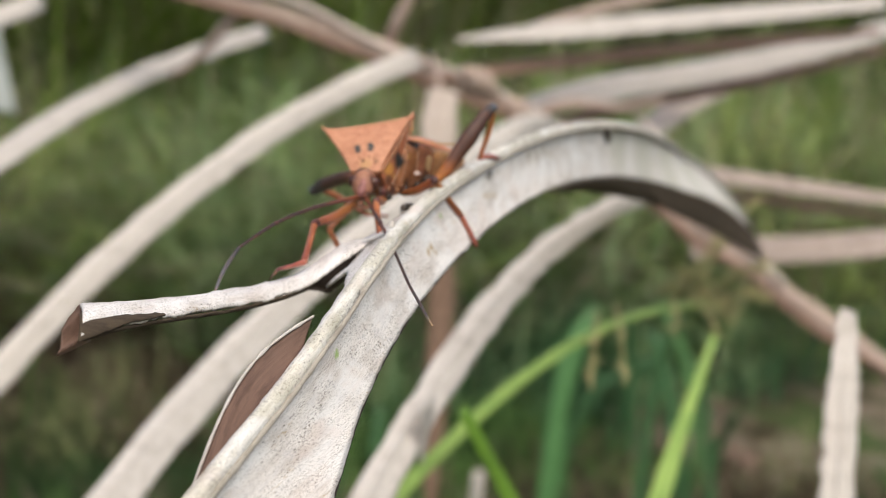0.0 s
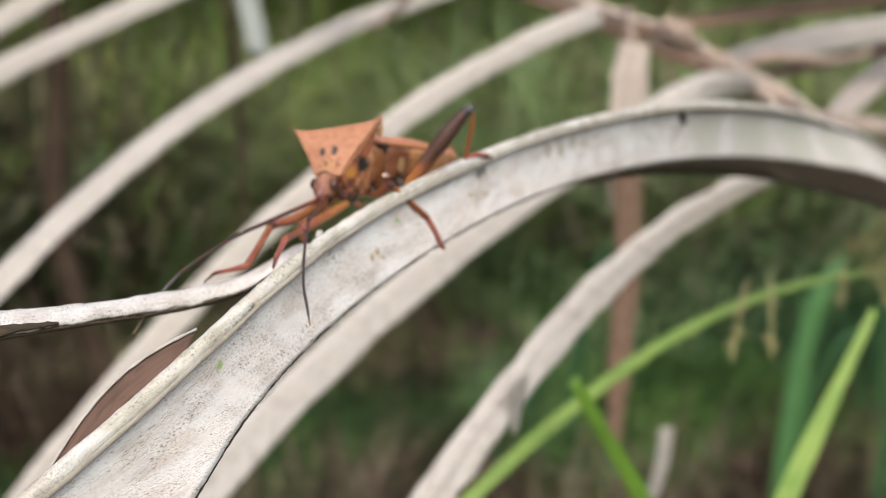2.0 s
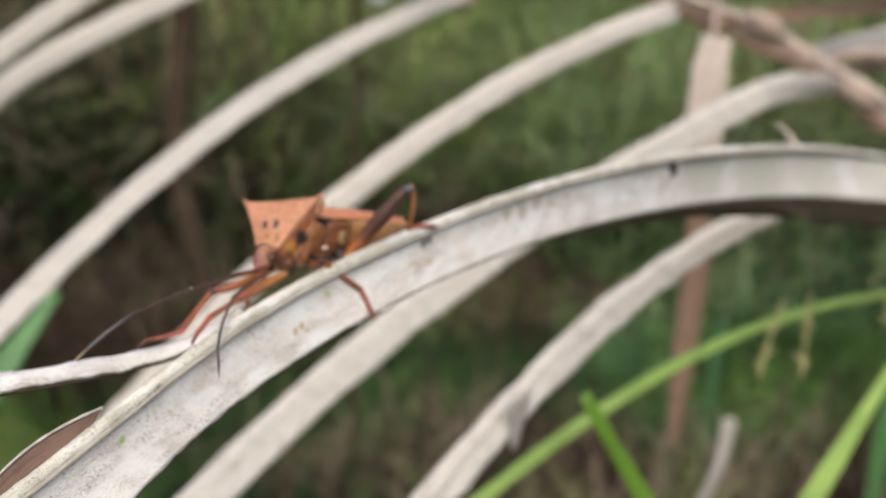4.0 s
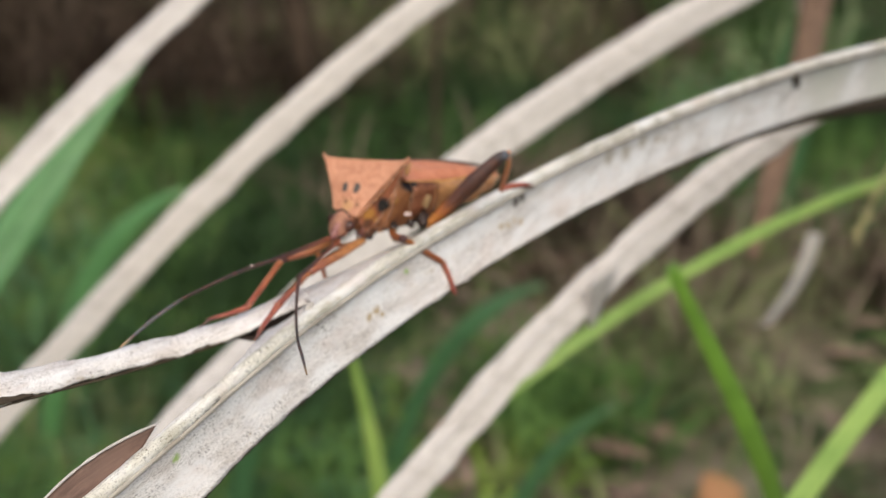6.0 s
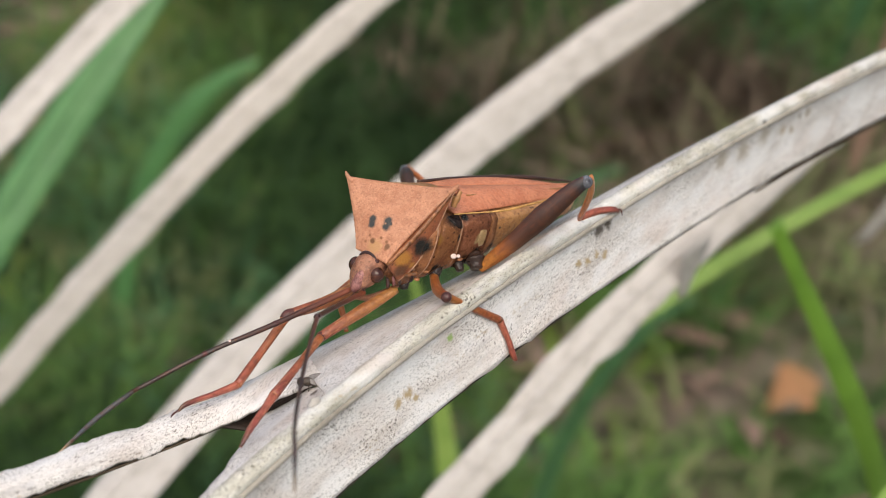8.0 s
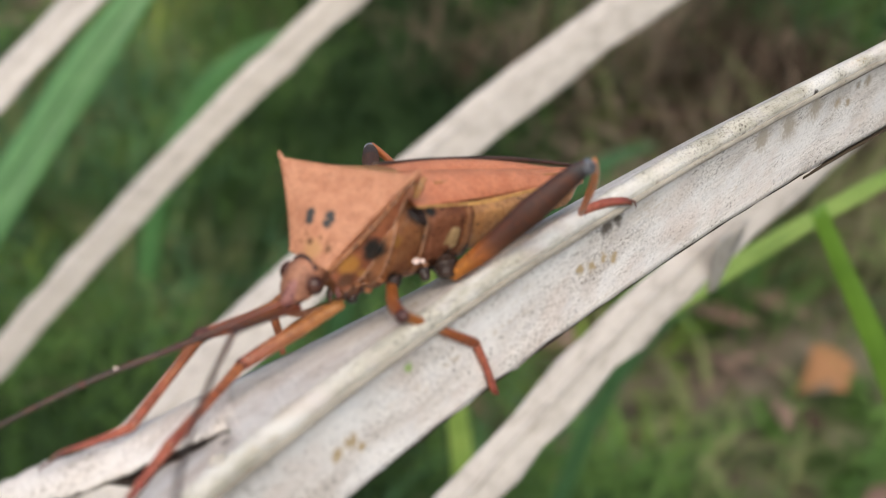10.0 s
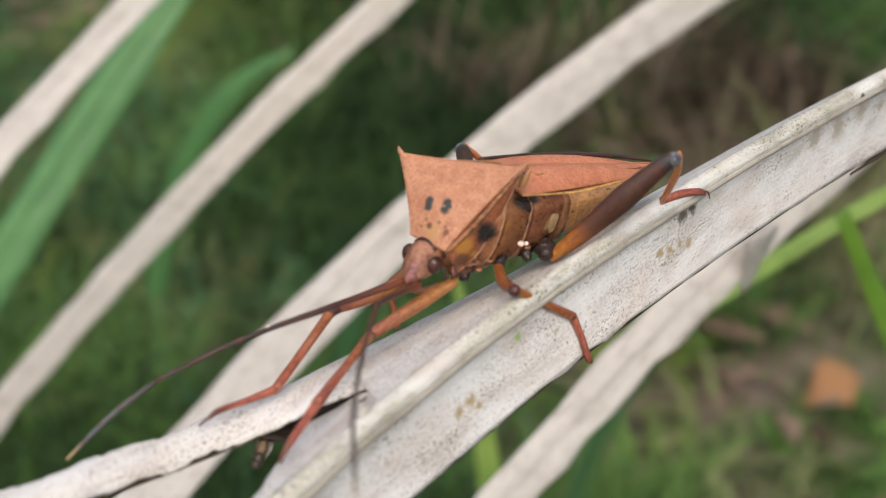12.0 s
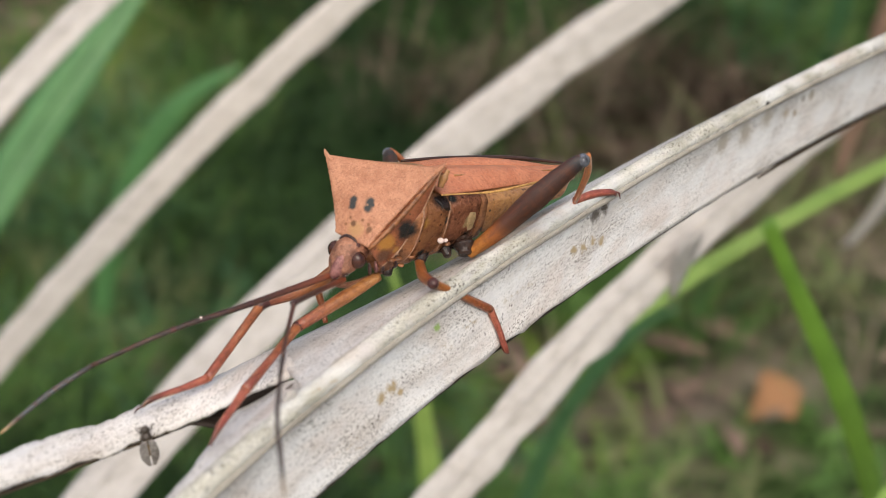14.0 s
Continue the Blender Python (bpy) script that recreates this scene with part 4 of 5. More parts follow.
M_SIDE = chitin("mottled brown flank", (0.28, 0.115, 0.05), (0.085, 0.034, 0.017), 0.22, 2300, 0.0003,
                [(loc(-1.6, -13.2, 948.3), 1.1, (0.37, 0.15, 0.07)), (loc(0.4, -11.5, 946.2), 0.95, (0.34, 0.15, 0.08)), (loc(-1.7, -13.6, 945.6), 0.7, (0.34, 0.16, 0.085)),
                 (loc(-2.72, -14.15, 946.6), 0.95, BLACK), (loc(-0.47, -12.2, 947.6), 0.85, BLACK), (loc(-0.1, -12.5, 946.5), 0.4, BLACK), (loc(1.45, -10.5, 945.0), 0.55, (0.66, 0.50, 0.26)),
                 (loc(1.3, -11.8, 943.8), 0.8, BLACK), (loc(-4.1, -14.9, 945.8), 0.8, (0.50, 0.21, 0.03)), (loc(-1.4, -13.4, 944.2), 0.5, BLACK), (loc(3.6, -9.2, 946.0), 0.28, (0.10, 0.04, 0.02))], (0.035, 0.015, 0.008), 620)
M_BELLY = chitin("speckled golden belly side", (0.46, 0.235, 0.095), (0.31, 0.14, 0.058), 0.32, 2600, 0.0002, (), (0.12, 0.05, 0.02), 0, 1900)
# red-brown darkened for the shade under the shield's overhanging ridge
M_PANEL = chitin("red-brown shield side with shade", (0.32, 0.105, 0.048), (0.20, 0.06, 0.028), 0.36, 4200, 0.0002,
                 [(loc(-3.94, -15.19, 945.99), 0.85, (0.42, 0.185, 0.04)), (loc(-4.1, -15.2, 945.0), 0.7, (0.12, 0.05, 0.025)), (loc(-3.2, -14.8, 945.2), 0.4, (0.44, 0.21, 0.05)), (loc(-2.67, -14.54, 946.85), 0.85, BLACK), (loc(-2.75, -14.5, 946.3), 0.6, BLACK)], None, 0, 2600)
M_MESO = chitin("orange-brown flank plate", (0.42, 0.175, 0.07), (0.28, 0.10, 0.042), 0.18, 3000, 0.0005,
                [(loc(-0.55, -12.2, 947.85), 0.75, BLACK), (loc(-0.55, -12.3, 947.1), 0.55, BLACK), (loc(-0.75, -12.55, 946.3), 0.35, (0.05, 0.035, 0.03)), (loc(-1.7, -13.5, 946.9), 0.6, (0.46, 0.22, 0.05)), (loc(-1.6, -13.6, 944.3), 0.5, BLACK)], None, 0, 2200)
M_META = chitin("rusty flank plate", (0.40, 0.155, 0.08), (0.25, 0.09, 0.045), 0.18, 2600, 0.0005,
                [(loc(1.3, -11.05, 946.0), 0.5, (0.72, 0.52, 0.27)), (loc(1.15, -11.15, 945.65), 0.4, (0.72, 0.52, 0.27)), (loc(0.2, -11.7, 947.9), 0.45, BLACK), (loc(0.6, -11.9, 944.2), 0.5, BLACK), (loc(1.5, -11.2, 944.6), 0.55, BLACK)], None, 0, 2000)
M_CREAM = chitin("pale seam", (0.44, 0.25, 0.155), (0.27, 0.13, 0.075), 0.25, 5000, 0.0001)
M_SPOT = chitin("cream spot", (0.70, 0.52, 0.29), (0.52, 0.34, 0.16), 0.3, 3000, 0.0001)
M_DROP = chitin("glossy rosy-white knob", (0.82, 0.66, 0.60), (0.62, 0.42, 0.36), 0.08, 5000, 0.00003)
M_WING = chitin("salmon wing cover", (0.53, 0.205, 0.11), (0.45, 0.15, 0.075), 0.42, 4200, 0.00012)
M_GOLD = chitin("golden margin", (0.62, 0.36, 0.12), (0.45, 0.22, 0.07), 0.25, 4000, 0.00008)
M_MEMBRANE = chitin("dark wing edge", (0.06, 0.03, 0.022), (0.025, 0.015, 0.012), 0.3, 3000, 0.00005)
M_HEAD = chitin("rough brown head", (0.36, 0.165, 0.10), (0.15, 0.055, 0.032), 0.36, 2800, 0.0005, [(loc(-6.2, -15.1, 945.7), 0.42, (0.10, 0.045, 0.03)), (loc(-6.9, -15.3, 945.3), 0.3, (0.50, 0.30, 0.19)), (loc(-6.6, -16.3, 944.0), 0.4, (0.07, 0.03, 0.028)), (loc(-7.3, -15.4, 944.2), 0.3, (0.13, 0.05, 0.03)), (loc(-5.6, -15.2, 945.2), 0.35, (0.09, 0.04, 0.025))], (0.05, 0.02, 0.012))
M_EYE = chitin("dark glossy eye", (0.075, 0.028, 0.018), (0.03, 0.011, 0.009), 0.07, 6000, 0.00002)
M_HIP = chitin("black-brown hip joint", (0.04, 0.022, 0.016), (0.012, 0.010, 0.009), 0.12, 2600, 0.0003)
M_KNEE = chitin("blue-grey knee", (0.17, 0.18, 0.21), (0.03, 0.03, 0.035), 0.2, 2600, 0.0002)
HIND_SHIN = limb_colour("bright orange shin", [(0.0, (0.50, 0.19, 0.075)), (0.2, (0.60, 0.20, 0.045)), (0.5, (0.55, 0.15, 0.04))], 0.3, 0.3)
M_JOINT = chitin("dark joint", (0.10, 0.035, 0.03), (0.04, 0.016, 0.016), 0.28, 4000, 0.0001)
LEG = limb_colour("red-orange leg", [(0.0, (0.36, 0.125, 0.03)), (0.35, (0.33, 0.09, 0.03)), (0.8, (0.26, 0.055, 0.035))])
FRONT = limb_colour("orange front leg", [(0.0, (0.40, 0.18, 0.055)), (0.30, (0.36, 0.135, 0.045)), (0.48, (0.31, 0.09, 0.045)), (0.9, (0.28, 0.065, 0.045))])
SHIN = limb_colour("red shin", [(0.0, (0.36, 0.12, 0.04)), (0.4, (0.32, 0.085, 0.045)), (0.75, (0.24, 0.05, 0.042))])
FOOT = limb_colour("dark red foot", [(0.0, (0.40, 0.115, 0.07)), (0.22, (0.32, 0.08, 0.06)), (0.32, (0.14, 0.035, 0.028)), (0.38, (0.035, 0.014, 0.012))])
THIGH = limb_colour("orange to dark brown thigh", [(0.0, (0.54, 0.21, 0.03)), (0.20, (0.30, 0.09, 0.02)), (0.30, (0.09, 0.03, 0.015)), (0.42, (0.05, 0.018, 0.011)), (0.78, (0.045, 0.017, 0.012)), (0.84, (0.02, 0.02, 0.024))], 0.55, 0.06)
FEELER = limb_colour("dark brown feeler", [(0.0, (0.24, 0.065, 0.03)), (0.25, (0.12, 0.032, 0.018)), (0.45, (0.04, 0.016, 0.012)), (0.95, (0.025, 0.016, 0.013))], 0.4, 0.08)
FEELER_END = limb_colour("grey feeler tip", [(0.0, (0.03, 0.025, 0.022)), (0.12, (0.06, 0.065, 0.07)), (0.45, (0.10, 0.11, 0.12)), (0.55, (0.42, 0.30, 0.16))], 0.5, 0.0)
FEELER_LONG = limb_colour("dark feeler end", [(0.0, (0.09, 0.026, 0.016)), (0.3, (0.035, 0.015, 0.011)), (0.62, (0.028, 0.022, 0.02)), (0.86, (0.05, 0.052, 0.055)), (0.93, (0.42, 0.30, 0.16))], 0.42, 0.2, 20.0)

insect = thing("leaf_footed_bug", O * MM, "orange-brown leaf-footed bug with a triangular shield standing on the blade", "insect")
ACROSS = Vector((0.70, -0.714, 0.05)).normalized()


def body_loft(sections, sides=28):
    """A body from cross-sections: centre, half width, height over and depth under the side margin; the margin is a blunt edge."""
    bm = bmesh.new()
    rings = []
    for c, hw, top, bot in sections:
        ring = []
        for k in range(sides):
            a = 2 * math.pi * k / sides
            x, z = math.cos(a), math.sin(a)
            x = math.copysign(abs(x) ** (0.85 if z >= 0 else 0.42), x)
            ring.append(bm.verts.new((loc(*c) + ACROSS * hw * x + Vector((0, 0, 1)) * (top if z > 0 else bot) * z) * MM))
        rings.append(ring)
    for r0, r1 in zip(rings, rings[1:]):
        for k in range(sides):
            bm.faces.new((r0[k], r0[(k + 1) % sides], r1[(k + 1) % sides], r1[k]))
    bm.faces.new(rings[0])
    bm.faces.new(rings[-1])
    return finish(bm)


def smooth_sections(keys, steps):
    """Cross-sections between given ones, eased."""
    out = []
    for (c0, *v0), (c1, *v1) in zip(keys, keys[1:]):
        for i in range(steps):
            u = i / steps
            e = u * u * (3 - 2 * u)
            out.append((tuple(Vector(c0).lerp(Vector(c1), u)), *[p + (q - p) * e for p, q in zip(v0, v1)]))
    return out + [keys[-1]]


def plate(front_far, front_near, rear_far, rear_near, bulge, thick, n=22, m=22, flare=1.3, dip=0.0, rim=0.0, teeth=0.0):
    """A shield plate between a front and a rear edge, arched, with thickness; the sides flare out towards the rear corners."""
    a, b, c, d = (loc(*p) for p in (front_far, front_near, rear_far, rear_near))
    nor = ((c + d) / 2 - (a + b) / 2).cross(b - a).normalized()
    if nor.z < 0:
        nor = -nor
    bm = bmesh.new()
    top, low = [], []
    for i in range(n + 1):
        s = i / n
        rt, rl = [], []
        for j in range(m + 1):
            v = j / m
            f, r = a.lerp(b, v), c.lerp(d, v)
            mid_f, mid_r = (a + b) / 2, (c + d) / 2
            cen = mid_f.lerp(mid_r, s)
            half = (f - mid_f).lerp(r - mid_r, s ** flare)
            k = 2 * v - 1
            p = cen + half + nor * (bulge * math.sin(math.pi * min(1, s * 1.1)) * (1 - k * k) - dip * (1 - k * k) * s * s + rim * abs(k) ** 6 * s)
            if teeth and j in (0, m):
                p = p + (half.normalized()) * teeth * (0.5 + 0.5 * math.sin(s * 85))
            rt.append(bm.verts.new(p * MM))
            rl.append(bm.verts.new((p - nor * thick * (1 - 0.75 * abs(k) ** 4)) * MM))
        top.append(rt)
        low.append(rl)
    for i in range(n):
        for j in range(m):
            bm.faces.new((top[i][j], top[i + 1][j], top[i + 1][j + 1], top[i][j + 1]))
            bm.faces.new((low[i][j], low[i][j + 1], low[i + 1][j + 1], low[i + 1][j]))
        for j in (0, m):
            bm.faces.new((top[i][j], low[i][j], low[i + 1][j], top[i + 1][j]))
    for i in (0, n):
        for j in range(m):
            bm.faces.new((top[i][j], top[i][j + 1], low[i][j + 1], low[i][j]))
    return finish(bm)


def limb(pts, radii, sides=12, squash=1.0, steps=5, lumps=0.03):
    """A jointed limb through points, its radius eased between them and slightly knobbly."""
    ps, rs = [], []
    radii = [r * 0.88 for r in radii]
    pts = [Vector(p) for p in pts]
    for i in range(len(pts) - 1):
        p0, p3 = pts[max(i - 1, 0)], pts[min(i + 2, len(pts) - 1)]
        for k in range(steps):
            u = k / steps
            a, b = pts[i], pts[i + 1]
            q = 0.5 * (2 * a + (b - p0) * u + (2 * p0 - 5 * a + 4 * b - p3) * u * u + (3 * a - p0 - 3 * b + p3) * u ** 3)
            ps.append(q)
            r = radii[i] + (radii[i + 1] - radii[i]) * u
            rs.append(r * (1 + lumps * noise.noise(q * 2.3)))
    ps.append(pts[-1])
    rs.append(radii[-1])
    return tube(ps, rs, sides, squash)


def ball(centre, radii, sub=3):
    bm = bmesh.new()
    bmesh.ops.create_icosphere(bm, subdivisions=sub, radius=1)
    for v in bm.verts:
        v.co = (loc(*centre) + Vector((v.co.x * radii[0], v.co.y * radii[1], v.co.z * radii[2]))) * MM
    return finish(bm)


def on_body(keys, s, a):
    """A point of a body's skin: s along its cross-sections, a degrees round from the near margin."""
    k = min(int(s), len(keys) - 2)
    (c0, *v0), (c1, *v1) = keys[k], keys[k + 1]
    u = s - k
    e = u * u * (3 - 2 * u)
    hw, top, bot = (p + (q - p) * e for p, q in zip(v0, v1))
    x, z = math.cos(radians(a)), math.sin(radians(a))
    return loc(*Vector(c0).lerp(Vector(c1), u)) + ACROSS * hw * math.copysign(abs(x) ** (0.85 if z >= 0 else 0.42), x) + Vector((0, 0, 1)) * (top if z > 0 else bot) * z


def seam(keys, s0, s1, a0, a1, r, material, name="flank_ridge"):
    """A fine raised seam over the skin."""
    part(name, limb([on_body(keys, s0 + (s1 - s0) * k / 5, a0 + (a1 - a0) * k / 5) for k in range(6)], [r * 0.5, r * 0.7, r * 0.75, r * 0.75, r * 0.6, r * 0.35], 7, 1.0, 3), material, insect)


THORAX = [((-6.2, -14.6, 945.0), 0.9, 0.8, 0.9), ((-5.2, -13.5, 945.5), 1.8, 1.2, 2.0), ((-3.6, -11.6, 946.6), 2.9, 2.0, 3.7), ((-1.6, -9.6, 947.0), 3.1, 1.2, 4.3), ((0.6, -7.6, 946.6), 3.05, 0.9, 3.9)]
BELLY = [((-0.2, -8.3, 946.4), 2.7, 0.7, 3.4), ((1.6, -6.9, 946.3), 2.95, 0.7, 3.2), ((4.6, -4.6, 945.7), 2.6, 0.6, 2.5), ((7.2, -2.7, 945.1), 1.7, 0.5, 1.5), ((9.2, -1.3, 944.7), 0.35, 0.2, 0.3)]
part("thorax", body_loft(smooth_sections(THORAX, 7), 36), M_SIDE, insect, "mottled brown flank with black and cream spots")
part("abdomen", body_loft(smooth_sections(BELLY, 7), 36), M_BELLY, insect)


def skin(name, keys, front, rear, lift, material, label=""):
    """A raised plate on the skin between a front and a rear line, each given as (s, degrees) at its top, middle and foot."""
    def line(ends, v):
        (s0, a0), (s1, a1), (s2, a2) = ends
        w0, w1, w2 = (1 - v) ** 2, 2 * v * (1 - v), v * v
        return s0 * w0 + s1 * w1 + s2 * w2, a0 * w0 + a1 * w1 + a2 * w2
    out = (ACROSS + Vector((0, 0, 0.15))).normalized()
    bm = bmesh.new()
    rows = []
    for i in range(17):
        u, row = i / 16, []
        for j in range(17):
            v = j / 16
            (sa, aa), (sb, ab) = line(front, v), line(rear, v)
            p = on_body(keys, sa + (sb - sa) * u, aa + (ab - aa) * u)
            rim = min(1.0, 5 * min(u, 1 - u, v, 1 - v))
            row.append(bm.verts.new((p + out * (lift * (0.15 + 0.85 * rim ** 0.5) + 0.05 * noise.noise(p * 1.9))) * MM))
        rows.append(row)
    for a, b in zip(rows, rows[1:]):
        for k in range(16):
            bm.faces.new((a[k], b[k], b[k + 1], a[k + 1]))
    bmesh.ops.solidify(bm, geom=bm.faces[:], thickness=0.12 * MM)
    return part(name, finish(bm), material, insect, label)


skin("flank_plate", THORAX, ((2.3, 62), (2.1, 10), (1.62, -52)), ((2.85, 62), (2.72, 5), (2.5, -50)), 0.16, M_MESO, "orange-brown flank plate with a black patch")
skin("black_patch", THORAX, ((2.42, 50), (2.5, 35), (2.62, 12)), ((2.84, 52), (2.84, 35), (2.76, 8)), 0.21, M_HIP, "black patch on the flank")
skin("flank_plate", THORAX, ((2.9, 58), (2.8, 5), (2.72, -48)), ((3.8, 50), (3.82, 0), (3.62, -58)), 0.22, M_META, "rusty flank plate with a cream spot")
skin("cream_spot", THORAX, ((3.38, -4), (3.22, -16), (3.42, -32)), ((3.56, -6), (3.7, -18), (3.46, -32)), 0.32, M_SPOT, "cream spot on the flank")
skin("black_patch", THORAX, ((2.75, -44), (2.8, -60), (2.9, -78)), ((3.75, -46), (3.8, -60), (3.6, -80)), 0.25, M_HIP, "glossy black underside")
seam(THORAX, 2.15, 1.62, 45, -52, 0.09, M_CREAM)
seam(THORAX, 2.86, 2.62, 30, -48, 0.10, M_CREAM)
seam(THORAX, 3.86, 3.7, 40, -55, 0.09, M_SIDE)
seam(THORAX, 1.0, 1.3, -5, -80, 0.15, M_SIDE)
seam(THORAX, 1.35, 1.55, -25, -80, 0.14, M_CREAM)
seam(THORAX, 0.7, 1.2, -20, -85, 0.12, M_MESO)
for k in range(5):
    seam(BELLY, 0.75 + 0.5 * k, 0.86 + 0.5 * k, 20, -70, 0.10, M_BELLY, "belly_seam")
part("glossy_knob", ball((-0.35, -12.9, 945.15), (0.24, 0.24, 0.2), 3), M_DROP, insect, "glossy rosy-white knob on the flank")
part("glossy_knob", ball((0.0, -12.75, 945.1), (0.16, 0.16, 0.14), 3), M_DROP, insect)
for p, r in (((0.1, -11.9, 944.3), 0.2), ((-2.3, -13.7, 944.2), 0.22), ((-3.2, -14.3, 944.3), 0.25), ((-3.6, -14.9, 944.5), 0.2), ((-2.9, -14.5, 943.9), 0.16)):
    part("flank_knob", ball(p, (r * 1.5, r * 1.3, r * 0.7), 2), M_SIDE, insect)
PANEL_TOP = [loc(-0.55, -12.45, 950.8), loc(-1.5, -13.2, 949.7), loc(-3.6, -14.9, 947.3), loc(-5.15, -15.72, 945.85)]
PANEL_FOOT = [loc(-0.71, -12.69, 950.55), loc(-1.5, -12.95, 948.6), loc(-2.3, -14.2, 945.2), loc(-4.27, -15.1, 943.95)]
part("shield_side", shell(lambda u: bezier(PANEL_TOP, u), lambda u: bezier(PANEL_FOOT, u), 30, 12, 0.06, 0.25, 0.05, 61), M_PANEL, insect, "red-brown side of the shield with a black patch, shade in its colour")
part("panel_seam", limb([bezier(PANEL_FOOT, k / 6) for k in range(7)], [0.04, 0.06, 0.07, 0.08, 0.08, 0.07, 0.05], 7), M_CREAM, insect)
part("wing_joint", limb([loc(-0.3, -11.5, 950.0), loc(-0.55, -11.8, 949.5), loc(-0.7, -12.05, 948.9)], [0.22, 0.34, 0.25], 10, 1.0, 5, 0.3), M_BELLY, insect, "tan joint before the wing cover")
part("shield", plate((-7.5, -14.2, 945.9), (-5.2, -15.7, 945.9), (-8.75, -9.9, 949.4), (-0.7, -12.5, 950.7), 0.45, 1.0, 40, 30, 1.15, 0.25, 0.14, 0.07),
     M_SHIELD, insect, "matte orange-brown triangular shield with two dark spots")
part("horn", limb([loc(-8.3, -10.3, 949.1), loc(-8.75, -9.9, 949.45), loc(-8.9, -9.75, 949.75)], [0.22, 0.18, 0.04], 8), M_SHIELD, insect)
part("horn", limb([loc(-1.1, -12.6, 950.4), loc(-0.65, -12.5, 950.8), loc(-0.45, -12.35, 951.05)], [0.26, 0.2, 0.04], 8), M_SHIELD, insect)
part("scutellum", plate((-6.6, -9.8, 949.1), (-1.6, -12.0, 949.7), (-1.9, -7.2, 947.9), (-1.2, -7.8, 947.9), 0.2, 0.5, 12, 10, 0.9), M_BELLY, insect)
for name, inner0, outer0, inner1, outer1 in (
        ("wing_cover", (-2.9, -9.6, 948.9), (-0.5, -11.9, 948.3), (8.9, -1.5, 945.5), (9.0, -2.2, 945.2)),
        ("wing_cover", (-3.2, -9.2, 948.7), (-5.2, -7.8, 947.9), (8.7, -1.3, 945.5), (8.3, -0.8, 945.2))):
    part(name, plate(inner0, outer0, inner1, outer1, 0.55, 0.3, 30, 12, 1.5), M_WING, insect, "salmon-pink wing cover")
part("wing_vein", limb([loc(0.2, -9.4, 948.4), loc(1.8, -8.0, 947.8), loc(5.5, -4.8, 946.6), loc(8.8, -2.0, 945.6)], [0.08, 0.12, 0.1, 0.05], 7), M_BELLY, insect)
part("wing_edge", limb([loc(-3.6, -8.2, 948.5), loc(-0.2, -5.6, 947.6), loc(4.5, -2.7, 946.5), loc(8.6, -1.0, 945.5)], [0.1, 0.2, 0.2, 0.1], 8), M_MEMBRANE, insect, "dark edge of the wing")
part("side_margin", limb([loc(-0.6, -12.1, 948.3), loc(0.6, -11.4, 948.1), loc(1.85, -10.55, 947.8), loc(3.5, -9.35, 947.45), loc(5.45, -7.6, 947.15), loc(7.8, -5.2, 946.5), loc(8.6, -3.6, 945.8)], [0.05, 0.06, 0.07, 0.1, 0.1, 0.08, 0.05], 8), M_GOLD, insect, "shiny golden side margin")
part("shield_edge", limb([loc(-5.1, -15.75, 945.75), loc(-3.1, -14.5, 947.8), loc(-0.75, -12.6, 950.6)], [0.16, 0.22, 0.12], 8), M_SIDE, insect, "dark ridged edge of the shield")
head = part("head", limb([loc(-5.7, -14.1, 945.2), loc(-6.45, -15.1, 944.9), loc(-6.85, -15.7, 944.4), loc(-7.05, -16.05, 943.95), loc(-7.1, -16.15, 943.6)],
                         [1.15, 1.32, 1.12, 0.72, 0.36], 22, 1.0, 7, 0.09), M_HEAD, insect)
part("eye", ball((-5.8, -15.85, 944.9), (0.58, 0.58, 0.62)), M_EYE, head, "dark glossy eye")
part("eye", ball((-7.4, -14.85, 944.95), (0.54, 0.54, 0.62)), M_EYE, head, "dark glossy eye")
for p in ((-5.9, -15.35, 945.72), (-6.65, -14.8, 945.72)):
    part("ocellus", ball(p, (0.24, 0.24, 0.2), 2), M_JOINT, head)
for p in ((-7.35, -15.75, 943.75), (-6.75, -16.25, 943.7)):
    part("feeler_socket", ball(p, (0.24, 0.24, 0.22), 2), M_JOINT, head)
M_CROWN = chitin("blackish crown rim", (0.07, 0.03, 0.028), (0.02, 0.012, 0.012), 0.3, 5000, 0.0002)
M_SNOUT = chitin("plum-brown snout", (0.34, 0.15, 0.13), (0.13, 0.045, 0.045), 0.22, 4200, 0.0003)
part("crown_rim", limb([loc(-7.15, -14.75, 945.75), loc(-6.75, -14.75, 946.05), loc(-6.25, -15.05, 946.05), loc(-5.85, -15.4, 945.75)], [0.1, 0.14, 0.14, 0.09], 8), M_CROWN, head, "blackish rim across the crown")
part("snout", limb([loc(-6.55, -15.75, 945.5), loc(-6.95, -16.2, 944.85), loc(-7.2, -16.5, 944.2), loc(-7.3, -16.6, 943.8)], [0.26, 0.44, 0.46, 0.24], 12, 1.0, 6, 0.08), M_SNOUT, head, "plum-brown snout")
part("face_ridge", limb([loc(-6.4, -15.7, 945.35), loc(-6.95, -16.25, 944.7), loc(-7.3, -16.65, 943.9)], [0.16, 0.2, 0.14], 8), M_HEAD, head)
part("beak", limb([loc(-7.3, -16.3, 943.2), loc(-6.3, -15.4, 942.5), loc(-4.2, -13.6, 942.6)], [0.3, 0.25, 0.15], 8), M_HEAD, head)
